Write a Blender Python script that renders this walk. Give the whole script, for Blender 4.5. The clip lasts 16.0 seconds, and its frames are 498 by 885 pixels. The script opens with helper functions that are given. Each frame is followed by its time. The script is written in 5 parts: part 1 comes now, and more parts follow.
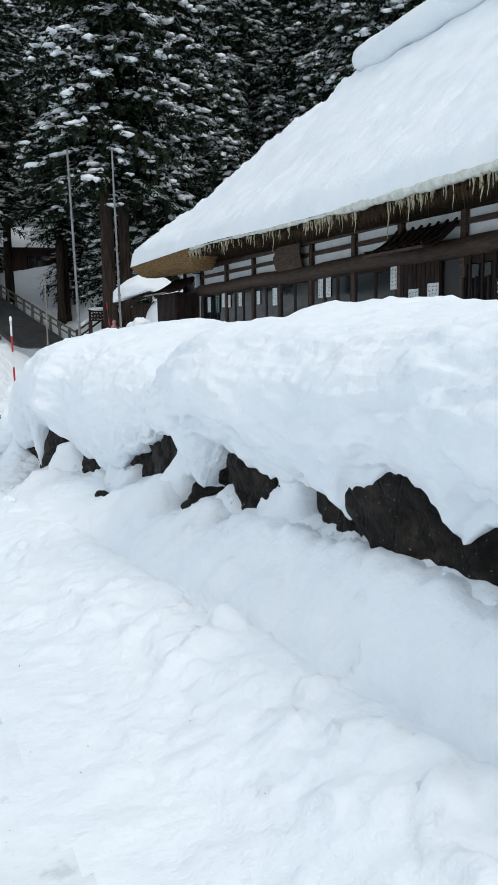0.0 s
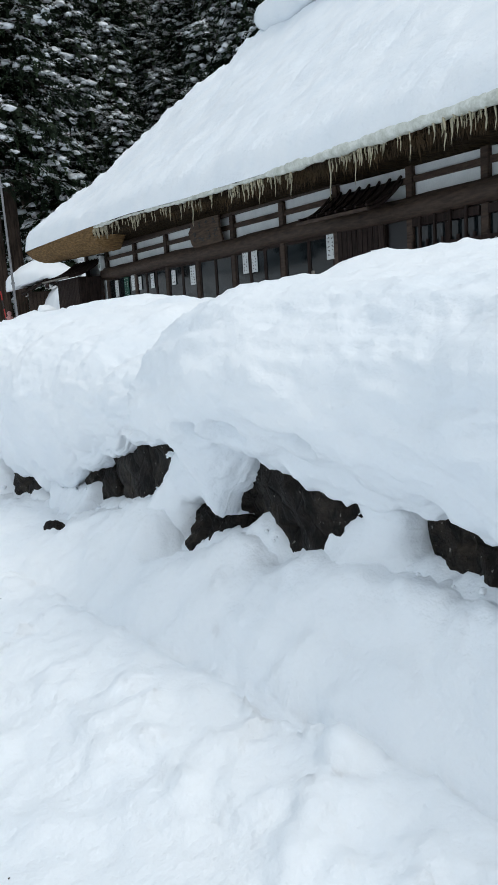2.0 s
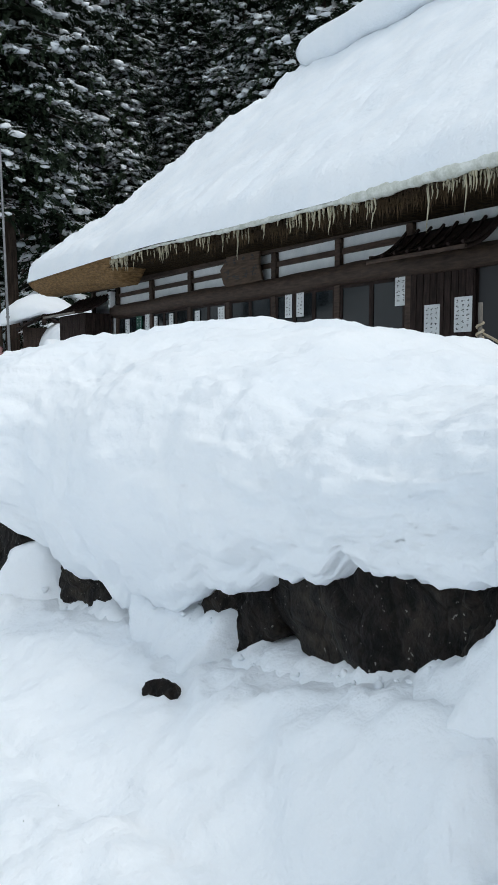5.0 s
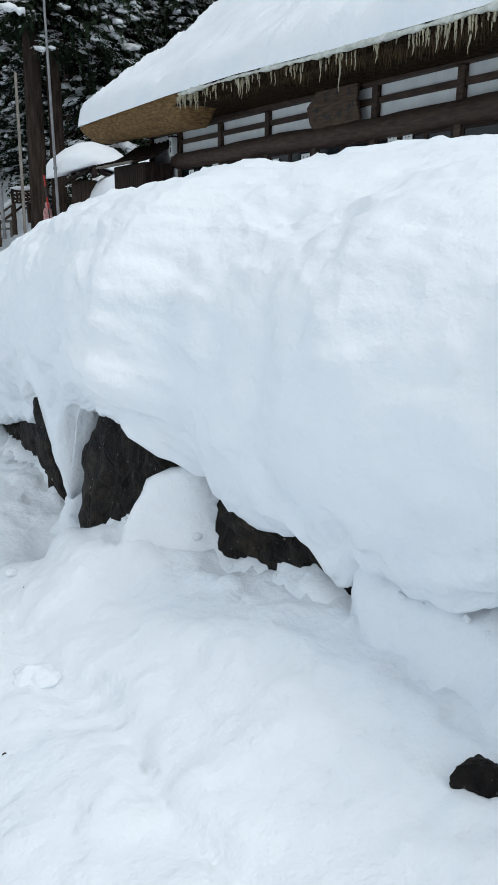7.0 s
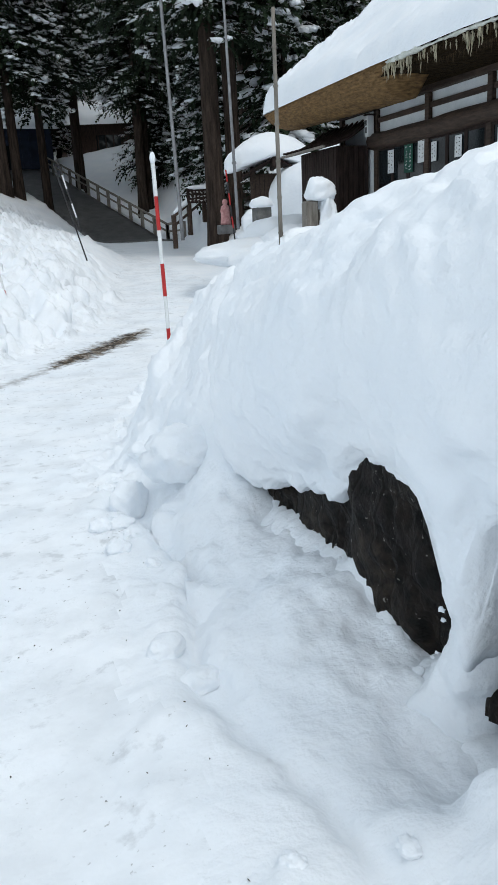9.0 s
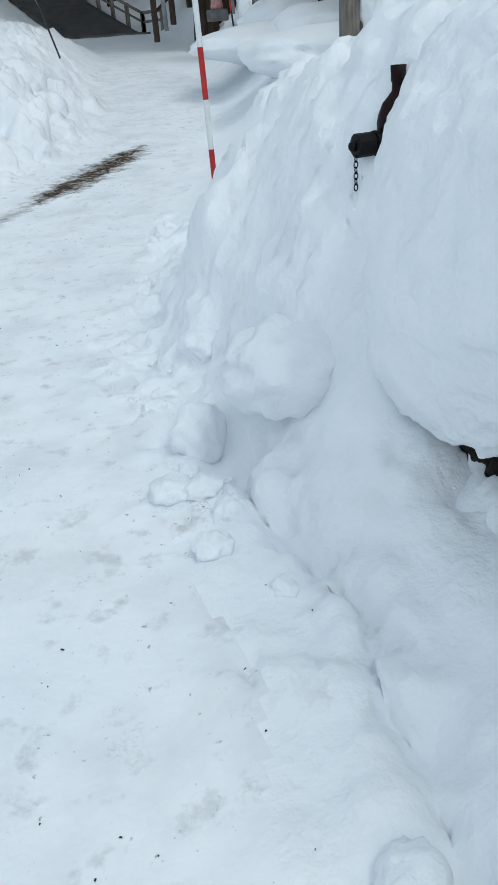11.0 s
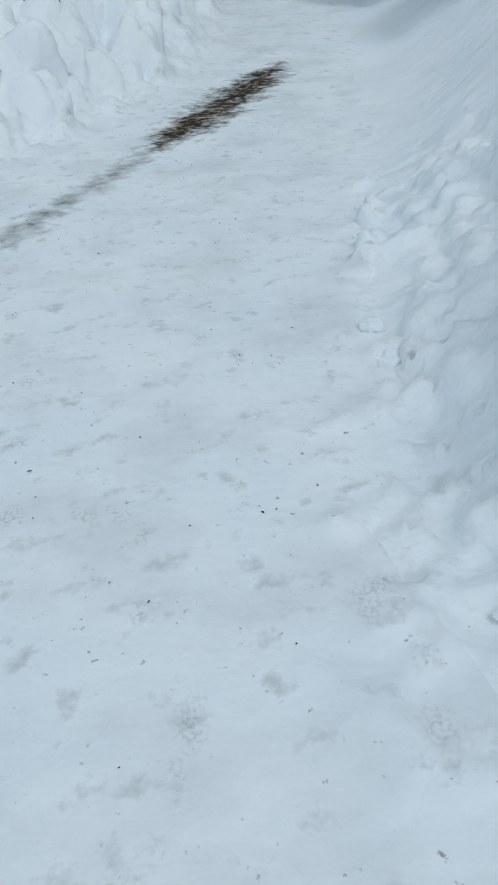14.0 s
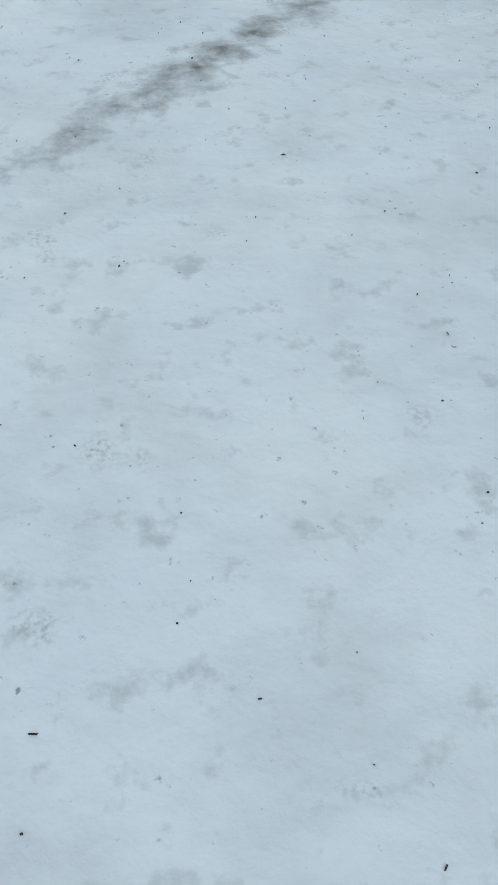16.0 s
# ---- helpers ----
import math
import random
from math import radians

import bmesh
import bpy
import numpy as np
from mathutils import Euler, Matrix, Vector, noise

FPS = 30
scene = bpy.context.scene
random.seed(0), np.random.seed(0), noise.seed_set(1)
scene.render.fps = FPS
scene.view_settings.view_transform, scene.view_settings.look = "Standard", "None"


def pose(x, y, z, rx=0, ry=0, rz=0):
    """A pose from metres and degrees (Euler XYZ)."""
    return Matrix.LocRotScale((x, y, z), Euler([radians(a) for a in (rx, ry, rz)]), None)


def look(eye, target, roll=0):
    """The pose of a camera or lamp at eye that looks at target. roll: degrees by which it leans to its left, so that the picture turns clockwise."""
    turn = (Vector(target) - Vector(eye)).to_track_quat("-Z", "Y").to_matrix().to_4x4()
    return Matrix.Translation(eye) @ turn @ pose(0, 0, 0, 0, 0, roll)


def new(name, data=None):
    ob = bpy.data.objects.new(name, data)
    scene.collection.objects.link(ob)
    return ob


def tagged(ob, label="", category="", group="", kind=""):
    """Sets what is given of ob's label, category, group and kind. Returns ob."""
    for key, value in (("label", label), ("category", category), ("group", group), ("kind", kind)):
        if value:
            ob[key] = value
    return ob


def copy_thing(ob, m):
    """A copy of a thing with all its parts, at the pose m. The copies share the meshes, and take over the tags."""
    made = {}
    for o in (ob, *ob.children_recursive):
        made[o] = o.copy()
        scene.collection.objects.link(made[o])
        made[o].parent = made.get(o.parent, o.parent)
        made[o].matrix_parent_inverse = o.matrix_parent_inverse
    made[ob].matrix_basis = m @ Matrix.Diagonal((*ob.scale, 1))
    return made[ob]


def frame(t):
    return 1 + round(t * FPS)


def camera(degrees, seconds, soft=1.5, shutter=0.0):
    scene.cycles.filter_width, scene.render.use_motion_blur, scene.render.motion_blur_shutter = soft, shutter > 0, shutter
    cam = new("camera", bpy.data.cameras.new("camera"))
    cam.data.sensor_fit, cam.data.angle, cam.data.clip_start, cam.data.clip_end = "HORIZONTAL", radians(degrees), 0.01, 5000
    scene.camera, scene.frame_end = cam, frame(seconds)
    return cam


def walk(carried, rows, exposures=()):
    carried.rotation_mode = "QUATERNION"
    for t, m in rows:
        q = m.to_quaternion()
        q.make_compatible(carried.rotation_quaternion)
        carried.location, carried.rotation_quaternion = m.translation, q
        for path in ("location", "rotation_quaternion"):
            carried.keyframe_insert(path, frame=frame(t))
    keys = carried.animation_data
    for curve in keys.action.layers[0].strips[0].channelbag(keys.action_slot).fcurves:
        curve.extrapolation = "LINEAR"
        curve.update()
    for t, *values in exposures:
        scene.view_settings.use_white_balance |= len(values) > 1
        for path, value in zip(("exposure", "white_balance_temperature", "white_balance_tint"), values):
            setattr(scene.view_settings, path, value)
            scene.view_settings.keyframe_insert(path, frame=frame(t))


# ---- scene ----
cam = camera(36.1, 16.0, soft=1.1)
PATH = [
    (0, (-0.076, -1.338, 2.22), (0.732, 0.47, 1.946), -0.7),
    (0.5, (-0.041, -0.896, 2.205), (0.916, 0.845, 1.973), 0.1),
    (1, (-0.079, -0.456, 2.206), (0.97, 1.229, 1.962), 0.4),
    (1.5, (-0.001, -0.018, 2.181), (1.023, 1.678, 1.907), -2.5),
    (2, (-0.03, 0.479, 2.154), (1.002, 2.162, 1.832), -3.6),
    (2.5, (0.094, 0.959, 2.108), (1.149, 2.618, 1.741), -5.0),
    (3, (0.138, 1.44, 2.093), (1.27, 3.046, 1.72), -3.8),
    (3.5, (0.155, 1.927, 2.121), (1.387, 3.468, 1.795), -1.8),
    (4, (0.185, 2.388, 2.187), (1.357, 3.991, 1.948), -1.7),
    (4.2, (0.152, 2.565, 2.162), (1.305, 4.188, 1.974), -1.5),
    (6.3, (0.259, 4.427, 2.027), (1.284, 6.102, 1.652), 0.2),
    (6.5, (0.296, 4.624, 2.033), (1.298, 6.296, 1.588), -0.2),
    (7, (0.292, 5.108, 1.982), (1.283, 6.764, 1.457), 0.7),
    (7.5, (0.317, 5.64, 1.942), (1.211, 7.348, 1.408), 0.7),
    (8, (0.256, 6.144, 1.966), (0.977, 7.933, 1.436), -1.1),
    (8.5, (0.205, 6.675, 1.934), (0.921, 8.476, 1.441), -1.9),
    (9, (0.191, 7.265, 1.939), (0.812, 9.089, 1.405), -2.8),
    (9.5, (0.055, 7.862, 1.865), (0.576, 9.685, 1.229), -2.4),
    (9.7, (0.038, 8.06, 1.837), (0.51, 9.887, 1.174), -3.0),
    (11.8, (0.3, 10.212, 1.754), (0.955, 11.737, 0.637), -3.2),
    (12, (0.289, 10.406, 1.72), (0.957, 11.917, 0.592), -2.2),
    (12.5, (0.288, 10.932, 1.714), (0.843, 12.498, 0.601), -1.8),
    (13, (0.208, 11.444, 1.68), (0.697, 13.067, 0.618), -2.3),
    (13.5, (0.235, 11.957, 1.61), (0.644, 13.58, 0.516), -4.9),
    (14, (0.16, 12.428, 1.602), (0.535, 14.04, 0.479), -4.4),
    (14.5, (0.187, 12.881, 1.571), (0.535, 14.496, 0.444), -3.3),
    (15, (0.218, 13.357, 1.577), (0.452, 14.972, 0.419), -2.2),
    (15.5, (0.213, 13.822, 1.469), (0.348, 15.288, 0.116), 0.4),
    (16, (0.31, 14.297, 1.418), (0.278, 15.629, -0.073), -0.5),
]
EXPOSURES = [(0.0, 0.22, 6580, 9), (1.5, 0.19, 6580, 9), (2.6, 0.12, 6580, 9), (4.0, 0.18, 6580, 9), (6.5, 0.17, 6580, 9), (7.5, 0.13, 6540, 9), (8.5, 0.24, 6560, 9), (9.7, 0.26, 6540, 9), (11.8, -0.21, 6180, 4), (12.5, -0.26, 6170, 4), (13.0, -0.15, 6200, 4), (13.5, -0.25, 6170, 4), (14.4, -0.29, 6170, 3), (16.0, -0.31, 6170, 3)]
walk(cam, [(t, look(eye, target, roll)) for t, eye, target, roll in PATH], EXPOSURES)

# ---- light: overcast winter sky ----
world = bpy.data.worlds.new("winter_sky")
scene.world = world
world.use_nodes = True
wn = world.node_tree.nodes
wl = world.node_tree.links
sky = wn.new("ShaderNodeTexSky")
sky.sky_type, sky.sun_disc = "NISHITA", False
sky.sun_elevation, sky.sun_rotation = radians(48), radians(200)
sky.air_density, sky.dust_density, sky.ozone_density = 1.0, 4.0, 1.0
cloud = wn.new("ShaderNodeMix")
cloud.data_type = "RGBA"
cloud.inputs[0].default_value = 0.75
cloud.inputs[7].default_value = (7.7, 8.95, 10.0, 1)
wl.new(sky.outputs[0], cloud.inputs[6])
wl.new(cloud.outputs[2], wn["Background"].inputs[0])
wn["Background"].inputs[1].default_value = 0.085
sun = new("sun", bpy.data.lights.new("sun", "SUN"))
sun.data.energy, sun.data.angle, sun.data.color = 0.8, radians(25), (1.0, 0.97, 0.93)
sun.matrix_world = look((0, 0, 0), (-0.35, 0.55, -1.0))
# sun_rotation names the same bearing as the lamp


# ---- materials ----
def material(name, rough=0.6, metal=0.0):
    m = bpy.data.materials.new(name)
    m.use_nodes = True
    b = m.node_tree.nodes["Principled BSDF"]
    b.inputs["Roughness"].default_value, b.inputs["Metallic"].default_value = rough, metal
    return m, m.node_tree.nodes, m.node_tree.links, b


def mottled(name, dark, light, scale=6.0, fine=60.0, rough=0.6, bump=0.3, metal=0.0, stretch=(1, 1, 1), vary=0.0, detail=6, depth=0.02, lo=0.5, hi=0.98, shine=0.3):
    """Two scales of noise between two colours, with relief from the fine one."""
    m, n, l, b = material(name, rough, metal)
    b.inputs["Specular IOR Level"].default_value = shine
    co = n.new("ShaderNodeTexCoord")
    mp = n.new("ShaderNodeMapping")
    mp.inputs["Scale"].default_value = stretch
    l.new(co.outputs["Object"], mp.inputs[0])
    a, f = n.new("ShaderNodeTexNoise"), n.new("ShaderNodeTexNoise")
    for k, s in ((a, scale), (f, fine)):
        k.inputs["Scale"].default_value, k.inputs["Detail"].default_value = s, detail
        l.new(mp.outputs[0], k.inputs["Vector"])
    mixv = n.new("ShaderNodeMath")
    mixv.operation = "MULTIPLY_ADD"
    l.new(f.outputs["Fac"], mixv.inputs[0])
    mixv.inputs[1].default_value = 0.5
    l.new(a.outputs["Fac"], mixv.inputs[2])
    ramp = n.new("ShaderNodeValToRGB")
    ramp.color_ramp.elements[0].position, ramp.color_ramp.elements[0].color = lo, (*dark, 1)
    ramp.color_ramp.elements[1].position, ramp.color_ramp.elements[1].color = hi, (*light, 1)
    l.new(mixv.outputs[0], ramp.inputs[0])
    out = ramp.outputs[0]
    if vary:
        info = n.new("ShaderNodeObjectInfo")
        hsv = n.new("ShaderNodeHueSaturation")
        rng = n.new("ShaderNodeMapRange")
        rng.inputs[3].default_value, rng.inputs[4].default_value = 1 - vary, 1 + vary
        l.new(info.outputs["Random"], rng.inputs[0])
        l.new(rng.outputs[0], hsv.inputs["Value"])
        l.new(out, hsv.inputs["Color"])
        out = hsv.outputs[0]
    l.new(out, b.inputs["Base Color"])
    if bump:
        bp = n.new("ShaderNodeBump")
        bp.inputs["Strength"].default_value, bp.inputs["Distance"].default_value = bump, depth
        l.new(mixv.outputs[0], bp.inputs["Height"])
        l.new(bp.outputs[0], b.inputs["Normal"])
    return m


def snow_material(name, tint=(0.88, 0.91, 0.94), dirt=0.0, bump=0.5):
    """White snow: faint blue mottling, fine grain, specks of bark and needles where dirt > 0."""
    m, n, l, b = material(name, 0.75)
    b.inputs["Specular IOR Level"].default_value = 0.25
    b.inputs["Subsurface Weight"].default_value = 0.0
    co = n.new("ShaderNodeTexCoord")
    big, mid, fine = (n.new("ShaderNodeTexNoise") for _ in range(3))
    for k, s, d in ((big, 1.3, 4), (mid, 11.0, 6), (fine, 90.0, 4)):
        k.inputs["Scale"].default_value, k.inputs["Detail"].default_value = s, d
        l.new(co.outputs["Object"], k.inputs["Vector"])
    ramp = n.new("ShaderNodeValToRGB")
    ramp.color_ramp.elements[0].position, ramp.color_ramp.elements[1].position = 0.3, 0.65
    ramp.color_ramp.elements[0].color = (tint[0] * 0.93, tint[1] * 0.95, tint[2] * 0.97, 1)
    ramp.color_ramp.elements[1].color = (*tint, 1)
    l.new(big.outputs["Fac"], ramp.inputs[0])
    out = ramp.outputs[0]
    if dirt:
        for scale, lo, hi, col, amount in ((30.0, 0.66, 0.74, (0.12, 0.11, 0.10, 1), dirt * 1.6), (8.0, 0.57, 0.70, (0.36, 0.38, 0.40, 1), dirt * 1.0), (1.7, 0.46, 0.66, (0.62, 0.65, 0.68, 1), dirt)):
            sp = n.new("ShaderNodeTexNoise")
            sp.inputs["Scale"].default_value, sp.inputs["Detail"].default_value, sp.inputs["Roughness"].default_value = scale, 5, 0.6
            l.new(co.outputs["Object"], sp.inputs["Vector"])
            rg = n.new("ShaderNodeMapRange")
            rg.inputs[1].default_value, rg.inputs[2].default_value, rg.inputs[4].default_value = lo, hi, amount
            l.new(sp.outputs["Fac"], rg.inputs[0])
            mx = n.new("ShaderNodeMix")
            mx.data_type = "RGBA"
            mx.inputs[7].default_value = col
            l.new(rg.outputs[0], mx.inputs[0])
            l.new(out, mx.inputs[6])
            out = mx.outputs[2]
    if dirt:
        patch, speck = n.new("ShaderNodeTexNoise"), n.new("ShaderNodeTexNoise")
        for k, sc, d in ((patch, 3.2, 3), (speck, 75.0, 3)):
            k.inputs["Scale"].default_value, k.inputs["Detail"].default_value = sc, d
            l.new(co.outputs["Object"], k.inputs["Vector"])
        pm, sm, both = n.new("ShaderNodeMapRange"), n.new("ShaderNodeMapRange"), n.new("ShaderNodeMath")
        pm.inputs[1].default_value, pm.inputs[2].default_value = 0.63, 0.78
        sm.inputs[1].default_value, sm.inputs[2].default_value, sm.inputs[4].default_value = 0.44, 0.74, 0.8
        l.new(patch.outputs["Fac"], pm.inputs[0])
        l.new(speck.outputs["Fac"], sm.inputs[0])
        both.operation = "MULTIPLY"
        l.new(pm.outputs[0], both.inputs[0])
        l.new(sm.outputs[0], both.inputs[1])
        mx = n.new("ShaderNodeMix")
        mx.data_type = "RGBA"
        mx.inputs[7].default_value = (0.16, 0.15, 0.13, 1)
        l.new(both.outputs[0], mx.inputs[0])
        l.new(out, mx.inputs[6])
        out = mx.outputs[2]
        # a strip of bare gritty earth scraped open along the far edge of the road
        mp = n.new("ShaderNodeMapping")
        mp.vector_type = "TEXTURE"
        mp.inputs["Location"].default_value, mp.inputs["Rotation"].default_value = (1.55, 20.05, 0), (0, 0, math.atan2(5.15, 3.5))
        l.new(co.outputs["Object"], mp.inputs[0])
        wob = n.new("ShaderNodeTexNoise")
        wob.inputs["Scale"].default_value, wob.inputs["Detail"].default_value, wob.inputs["Roughness"].default_value = 6.0, 8, 0.66
        l.new(co.outputs["Object"], wob.inputs["Vector"])
        sep = n.new("ShaderNodeSeparateXYZ")
        l.new(mp.outputs[0], sep.inputs[0])

        def calc(op, a, c=None, d=None):
            k = n.new("ShaderNodeMath")
            k.operation = op
            for i, v in enumerate((a, c, d)):
                if v is None:
                    continue
                if isinstance(v, (int, float)):
                    k.inputs[i].default_value = v
                else:
                    l.new(v, k.inputs[i])
            return k.outputs[0]

        across = calc("DIVIDE", calc("ABSOLUTE", sep.outputs[1]), 0.36)
        along = calc("POWER", calc("ABSOLUTE", calc("DIVIDE", calc("SUBTRACT", sep.outputs[0], 1.2), 2.2)), 4.0)
        reach = calc("ADD", across, along)
        val = calc("SUBTRACT", calc("MULTIPLY_ADD", wob.outputs["Fac"], 2.6, -0.45), reach)
        thin_a = calc("DIVIDE", calc("ABSOLUTE", sep.outputs[1]), 0.22)
        thin_l = calc("POWER", calc("ABSOLUTE", calc("DIVIDE", calc("ADD", sep.outputs[0], 1.6), 2.6)), 6.0)
        val2 = calc("SUBTRACT", calc("MULTIPLY_ADD", wob.outputs["Fac"], 3.4, -1.35), calc("ADD", thin_a, thin_l))
        rg = n.new("ShaderNodeMapRange")
        rg.inputs[1].default_value, rg.inputs[2].default_value = -0.20, 0.50
        l.new(val, rg.inputs[0])
        rg2 = n.new("ShaderNodeMapRange")
        rg2.inputs[1].default_value, rg2.inputs[2].default_value, rg2.inputs[4].default_value = -0.40, 0.80, 0.75
        l.new(val2, rg2.inputs[0])
        cover = calc("MAXIMUM", rg.outputs[0], rg2.outputs[0])
        grit = n.new("ShaderNodeTexNoise")
        grit.inputs["Scale"].default_value, grit.inputs["Detail"].default_value = 16, 9
        l.new(co.outputs["Object"], grit.inputs["Vector"])
        gr = n.new("ShaderNodeValToRGB")
        gr.color_ramp.elements[0].position, gr.color_ramp.elements[0].color = 0.46, (0.018, 0.015, 0.012, 1)
        gr.color_ramp.elements[1].position, gr.color_ramp.elements[1].color = 0.66, (0.42, 0.40, 0.37, 1)
        el = gr.color_ramp.elements.new(0.54)
        el.color = (0.13, 0.085, 0.045, 1)
        l.new(grit.outputs["Fac"], gr.inputs[0])
        mx = n.new("ShaderNodeMix")
        mx.data_type = "RGBA"
        l.new(cover, mx.inputs[0])
        l.new(out, mx.inputs[6])
        l.new(gr.outputs[0], mx.inputs[7])
        out = mx.outputs[2]
    l.new(out, b.inputs["Base Color"])
    add = n.new("ShaderNodeMath")
    add.operation = "MULTIPLY_ADD"
    add.inputs[1].default_value = 0.05 if dirt else 0.08
    l.new(fine.outputs["Fac"], add.inputs[0])
    l.new(mid.outputs["Fac"], add.inputs[2])
    bp = n.new("ShaderNodeBump")
    bp.inputs["Strength"].default_value, bp.inputs["Distance"].default_value = bump, 0.05
    l.new(add.outputs[0], bp.inputs["Height"])
    l.new(bp.outputs[0], b.inputs["Normal"])
    return m


SNOW = snow_material("snow_fresh")
SNOW_ROAD = snow_material("snow_packed", (0.88, 0.91, 0.94), 0.42, 0.30)
def rock_material():
    """Dark wet stone: brown-grey mottling, hairline cracks, pale mineral flecks and grains of blown snow."""
    m, n, l, b = material("dark_wet_rock", 0.7)
    b.inputs["Specular IOR Level"].default_value = 0.22
    co = n.new("ShaderNodeTexCoord")
    big, mid, fine, fleck = (n.new("ShaderNodeTexNoise") for _ in range(4))
    for k, sc, d in ((big, 2.6, 5), (mid, 14.0, 8), (fine, 70.0, 5), (fleck, 46.0, 2)):
        k.inputs["Scale"].default_value, k.inputs["Detail"].default_value = sc, d
        l.new(co.outputs["Object"], k.inputs["Vector"])
    mid.inputs["Roughness"].default_value = 0.65
    tone = n.new("ShaderNodeValToRGB")
    for e, (pos, col) in zip(tone.color_ramp.elements, ((0.40, (0.007, 0.006, 0.0055, 1)), (0.72, (0.060, 0.047, 0.038, 1)))):
        e.position, e.color = pos, col
    l.new(mid.outputs["Fac"], tone.inputs[0])
    patch = n.new("ShaderNodeValToRGB")
    for e, (pos, col) in zip(patch.color_ramp.elements, ((0.42, (0.35, 0.33, 0.33, 1)), (0.62, (1.0, 0.98, 0.92, 1)))):
        e.position, e.color = pos, col
    l.new(big.outputs["Fac"], patch.inputs[0])
    mul = n.new("ShaderNodeMix")
    mul.data_type, mul.blend_type = "RGBA", "MULTIPLY"
    mul.inputs[0].default_value = 1.0
    l.new(tone.outputs[0], mul.inputs[6])
    l.new(patch.outputs[0], mul.inputs[7])
    rg = n.new("ShaderNodeMapRange")
    rg.inputs[1].default_value, rg.inputs[2].default_value, rg.inputs[4].default_value = 0.69, 0.74, 0.55
    l.new(fleck.outputs["Fac"], rg.inputs[0])
    mx = n.new("ShaderNodeMix")
    mx.data_type = "RGBA"
    mx.inputs[7].default_value = (0.42, 0.40, 0.37, 1)
    l.new(rg.outputs[0], mx.inputs[0])
    l.new(mul.outputs[2], mx.inputs[6])
    l.new(mx.outputs[2], b.inputs["Base Color"])
    crack = n.new("ShaderNodeTexVoronoi")
    crack.feature = "DISTANCE_TO_EDGE"
    crack.inputs["Scale"].default_value = 4.5
    l.new(co.outputs["Object"], crack.inputs["Vector"])
    ck = n.new("ShaderNodeMapRange")
    ck.inputs[1].default_value, ck.inputs[2].default_value, ck.inputs[4].default_value = 0.0, 0.05, 0.25
    l.new(crack.outputs["Distance"], ck.inputs[0])
    h1, h2 = n.new("ShaderNodeMath"), n.new("ShaderNodeMath")
    h1.operation = h2.operation = "MULTIPLY_ADD"
    h1.inputs[1].default_value, h2.inputs[1].default_value = 0.25, 1.0
    l.new(fine.outputs["Fac"], h1.inputs[0])
    l.new(mid.outputs["Fac"], h1.inputs[2])
    l.new(ck.outputs[0], h2.inputs[0])
    l.new(h1.outputs[0], h2.inputs[2])
    bp = n.new("ShaderNodeBump")
    bp.inputs["Strength"].default_value, bp.inputs["Distance"].default_value = 0.9, 0.06
    l.new(h2.outputs[0], bp.inputs["Height"])
    l.new(bp.outputs[0], b.inputs["Normal"])
    return m


ROCK = rock_material()
WOOD_DARK = mottled("weathered_dark_timber", (0.022, 0.014, 0.010), (0.085, 0.055, 0.040), 4, 50, 0.65, 0.4, stretch=(6, 1, 6), vary=0.2)
WOOD_BLACK = mottled("blackened_boards", (0.012, 0.009, 0.008), (0.045, 0.030, 0.026), 4, 40, 0.75, 0.4, stretch=(6, 6, 1), vary=0.15, shine=0.12)
PLASTER = mottled("white_plaster", (0.62, 0.66, 0.68), (0.78, 0.81, 0.82), 3, 40, 0.85, 0.15)
BARK = mottled("cedar_bark", (0.012, 0.009, 0.0075), (0.075, 0.055, 0.044), 3, 26, 0.9, 1.0, shine=0.1, stretch=(3, 3, 0.35), vary=0.3, depth=0.05)
NEEDLES = mottled("cedar_needles", (0.006, 0.012, 0.007), (0.022, 0.037, 0.018), 1.5, 14, 0.8, 0.4, vary=0.35, shine=0.15)
ASPHALT = mottled("wet_asphalt", (0.045, 0.046, 0.048), (0.12, 0.12, 0.12), 2, 60, 0.45, 0.4)


# ---- helpers for shapes ----
def vnoise(x, y, seed=0):
    """Smooth value noise in the plane, 0 to 1."""
    x, y = np.asarray(x, float), np.asarray(y, float)
    xi, yi = np.floor(x).astype(np.int64), np.floor(y).astype(np.int64)
    fx, fy = x - xi, y - yi
    fx, fy = fx * fx * fx * (fx * (fx * 6 - 15) + 10), fy * fy * fy * (fy * (fy * 6 - 15) + 10)

    def h(a, b):
        k = (a * 374761393 + b * 668265263 + seed * 974634777) & 0xFFFFFFFF
        k = ((k ^ (k >> 13)) * 1274126177) & 0xFFFFFFFF
        return ((k ^ (k >> 16)) & 0xFFFF) / 65535.0

    return (h(xi, yi) * (1 - fx) + h(xi + 1, yi) * fx) * (1 - fy) + (h(xi, yi + 1) * (1 - fx) + h(xi + 1, yi + 1) * fx) * fy


def fbm(x, y, seed=0, octaves=4, gain=0.5):
    """Layered value noise, about -1 to 1."""
    total, amp, norm = 0.0, 1.0, 0.0
    c, s = math.cos(0.6), math.sin(0.6)
    for o in range(octaves):
        total = total + amp * (vnoise(x, y, seed + o) * 2 - 1)
        norm += amp
        amp *= gain
        x, y = 2.03 * (c * x - s * y), 2.03 * (s * x + c * y)
    return total / norm


def smooth(a, b, v):
    k = np.clip((np.asarray(v, float) - a) / (b - a), 0, 1)
    return k * k * (3 - 2 * k)


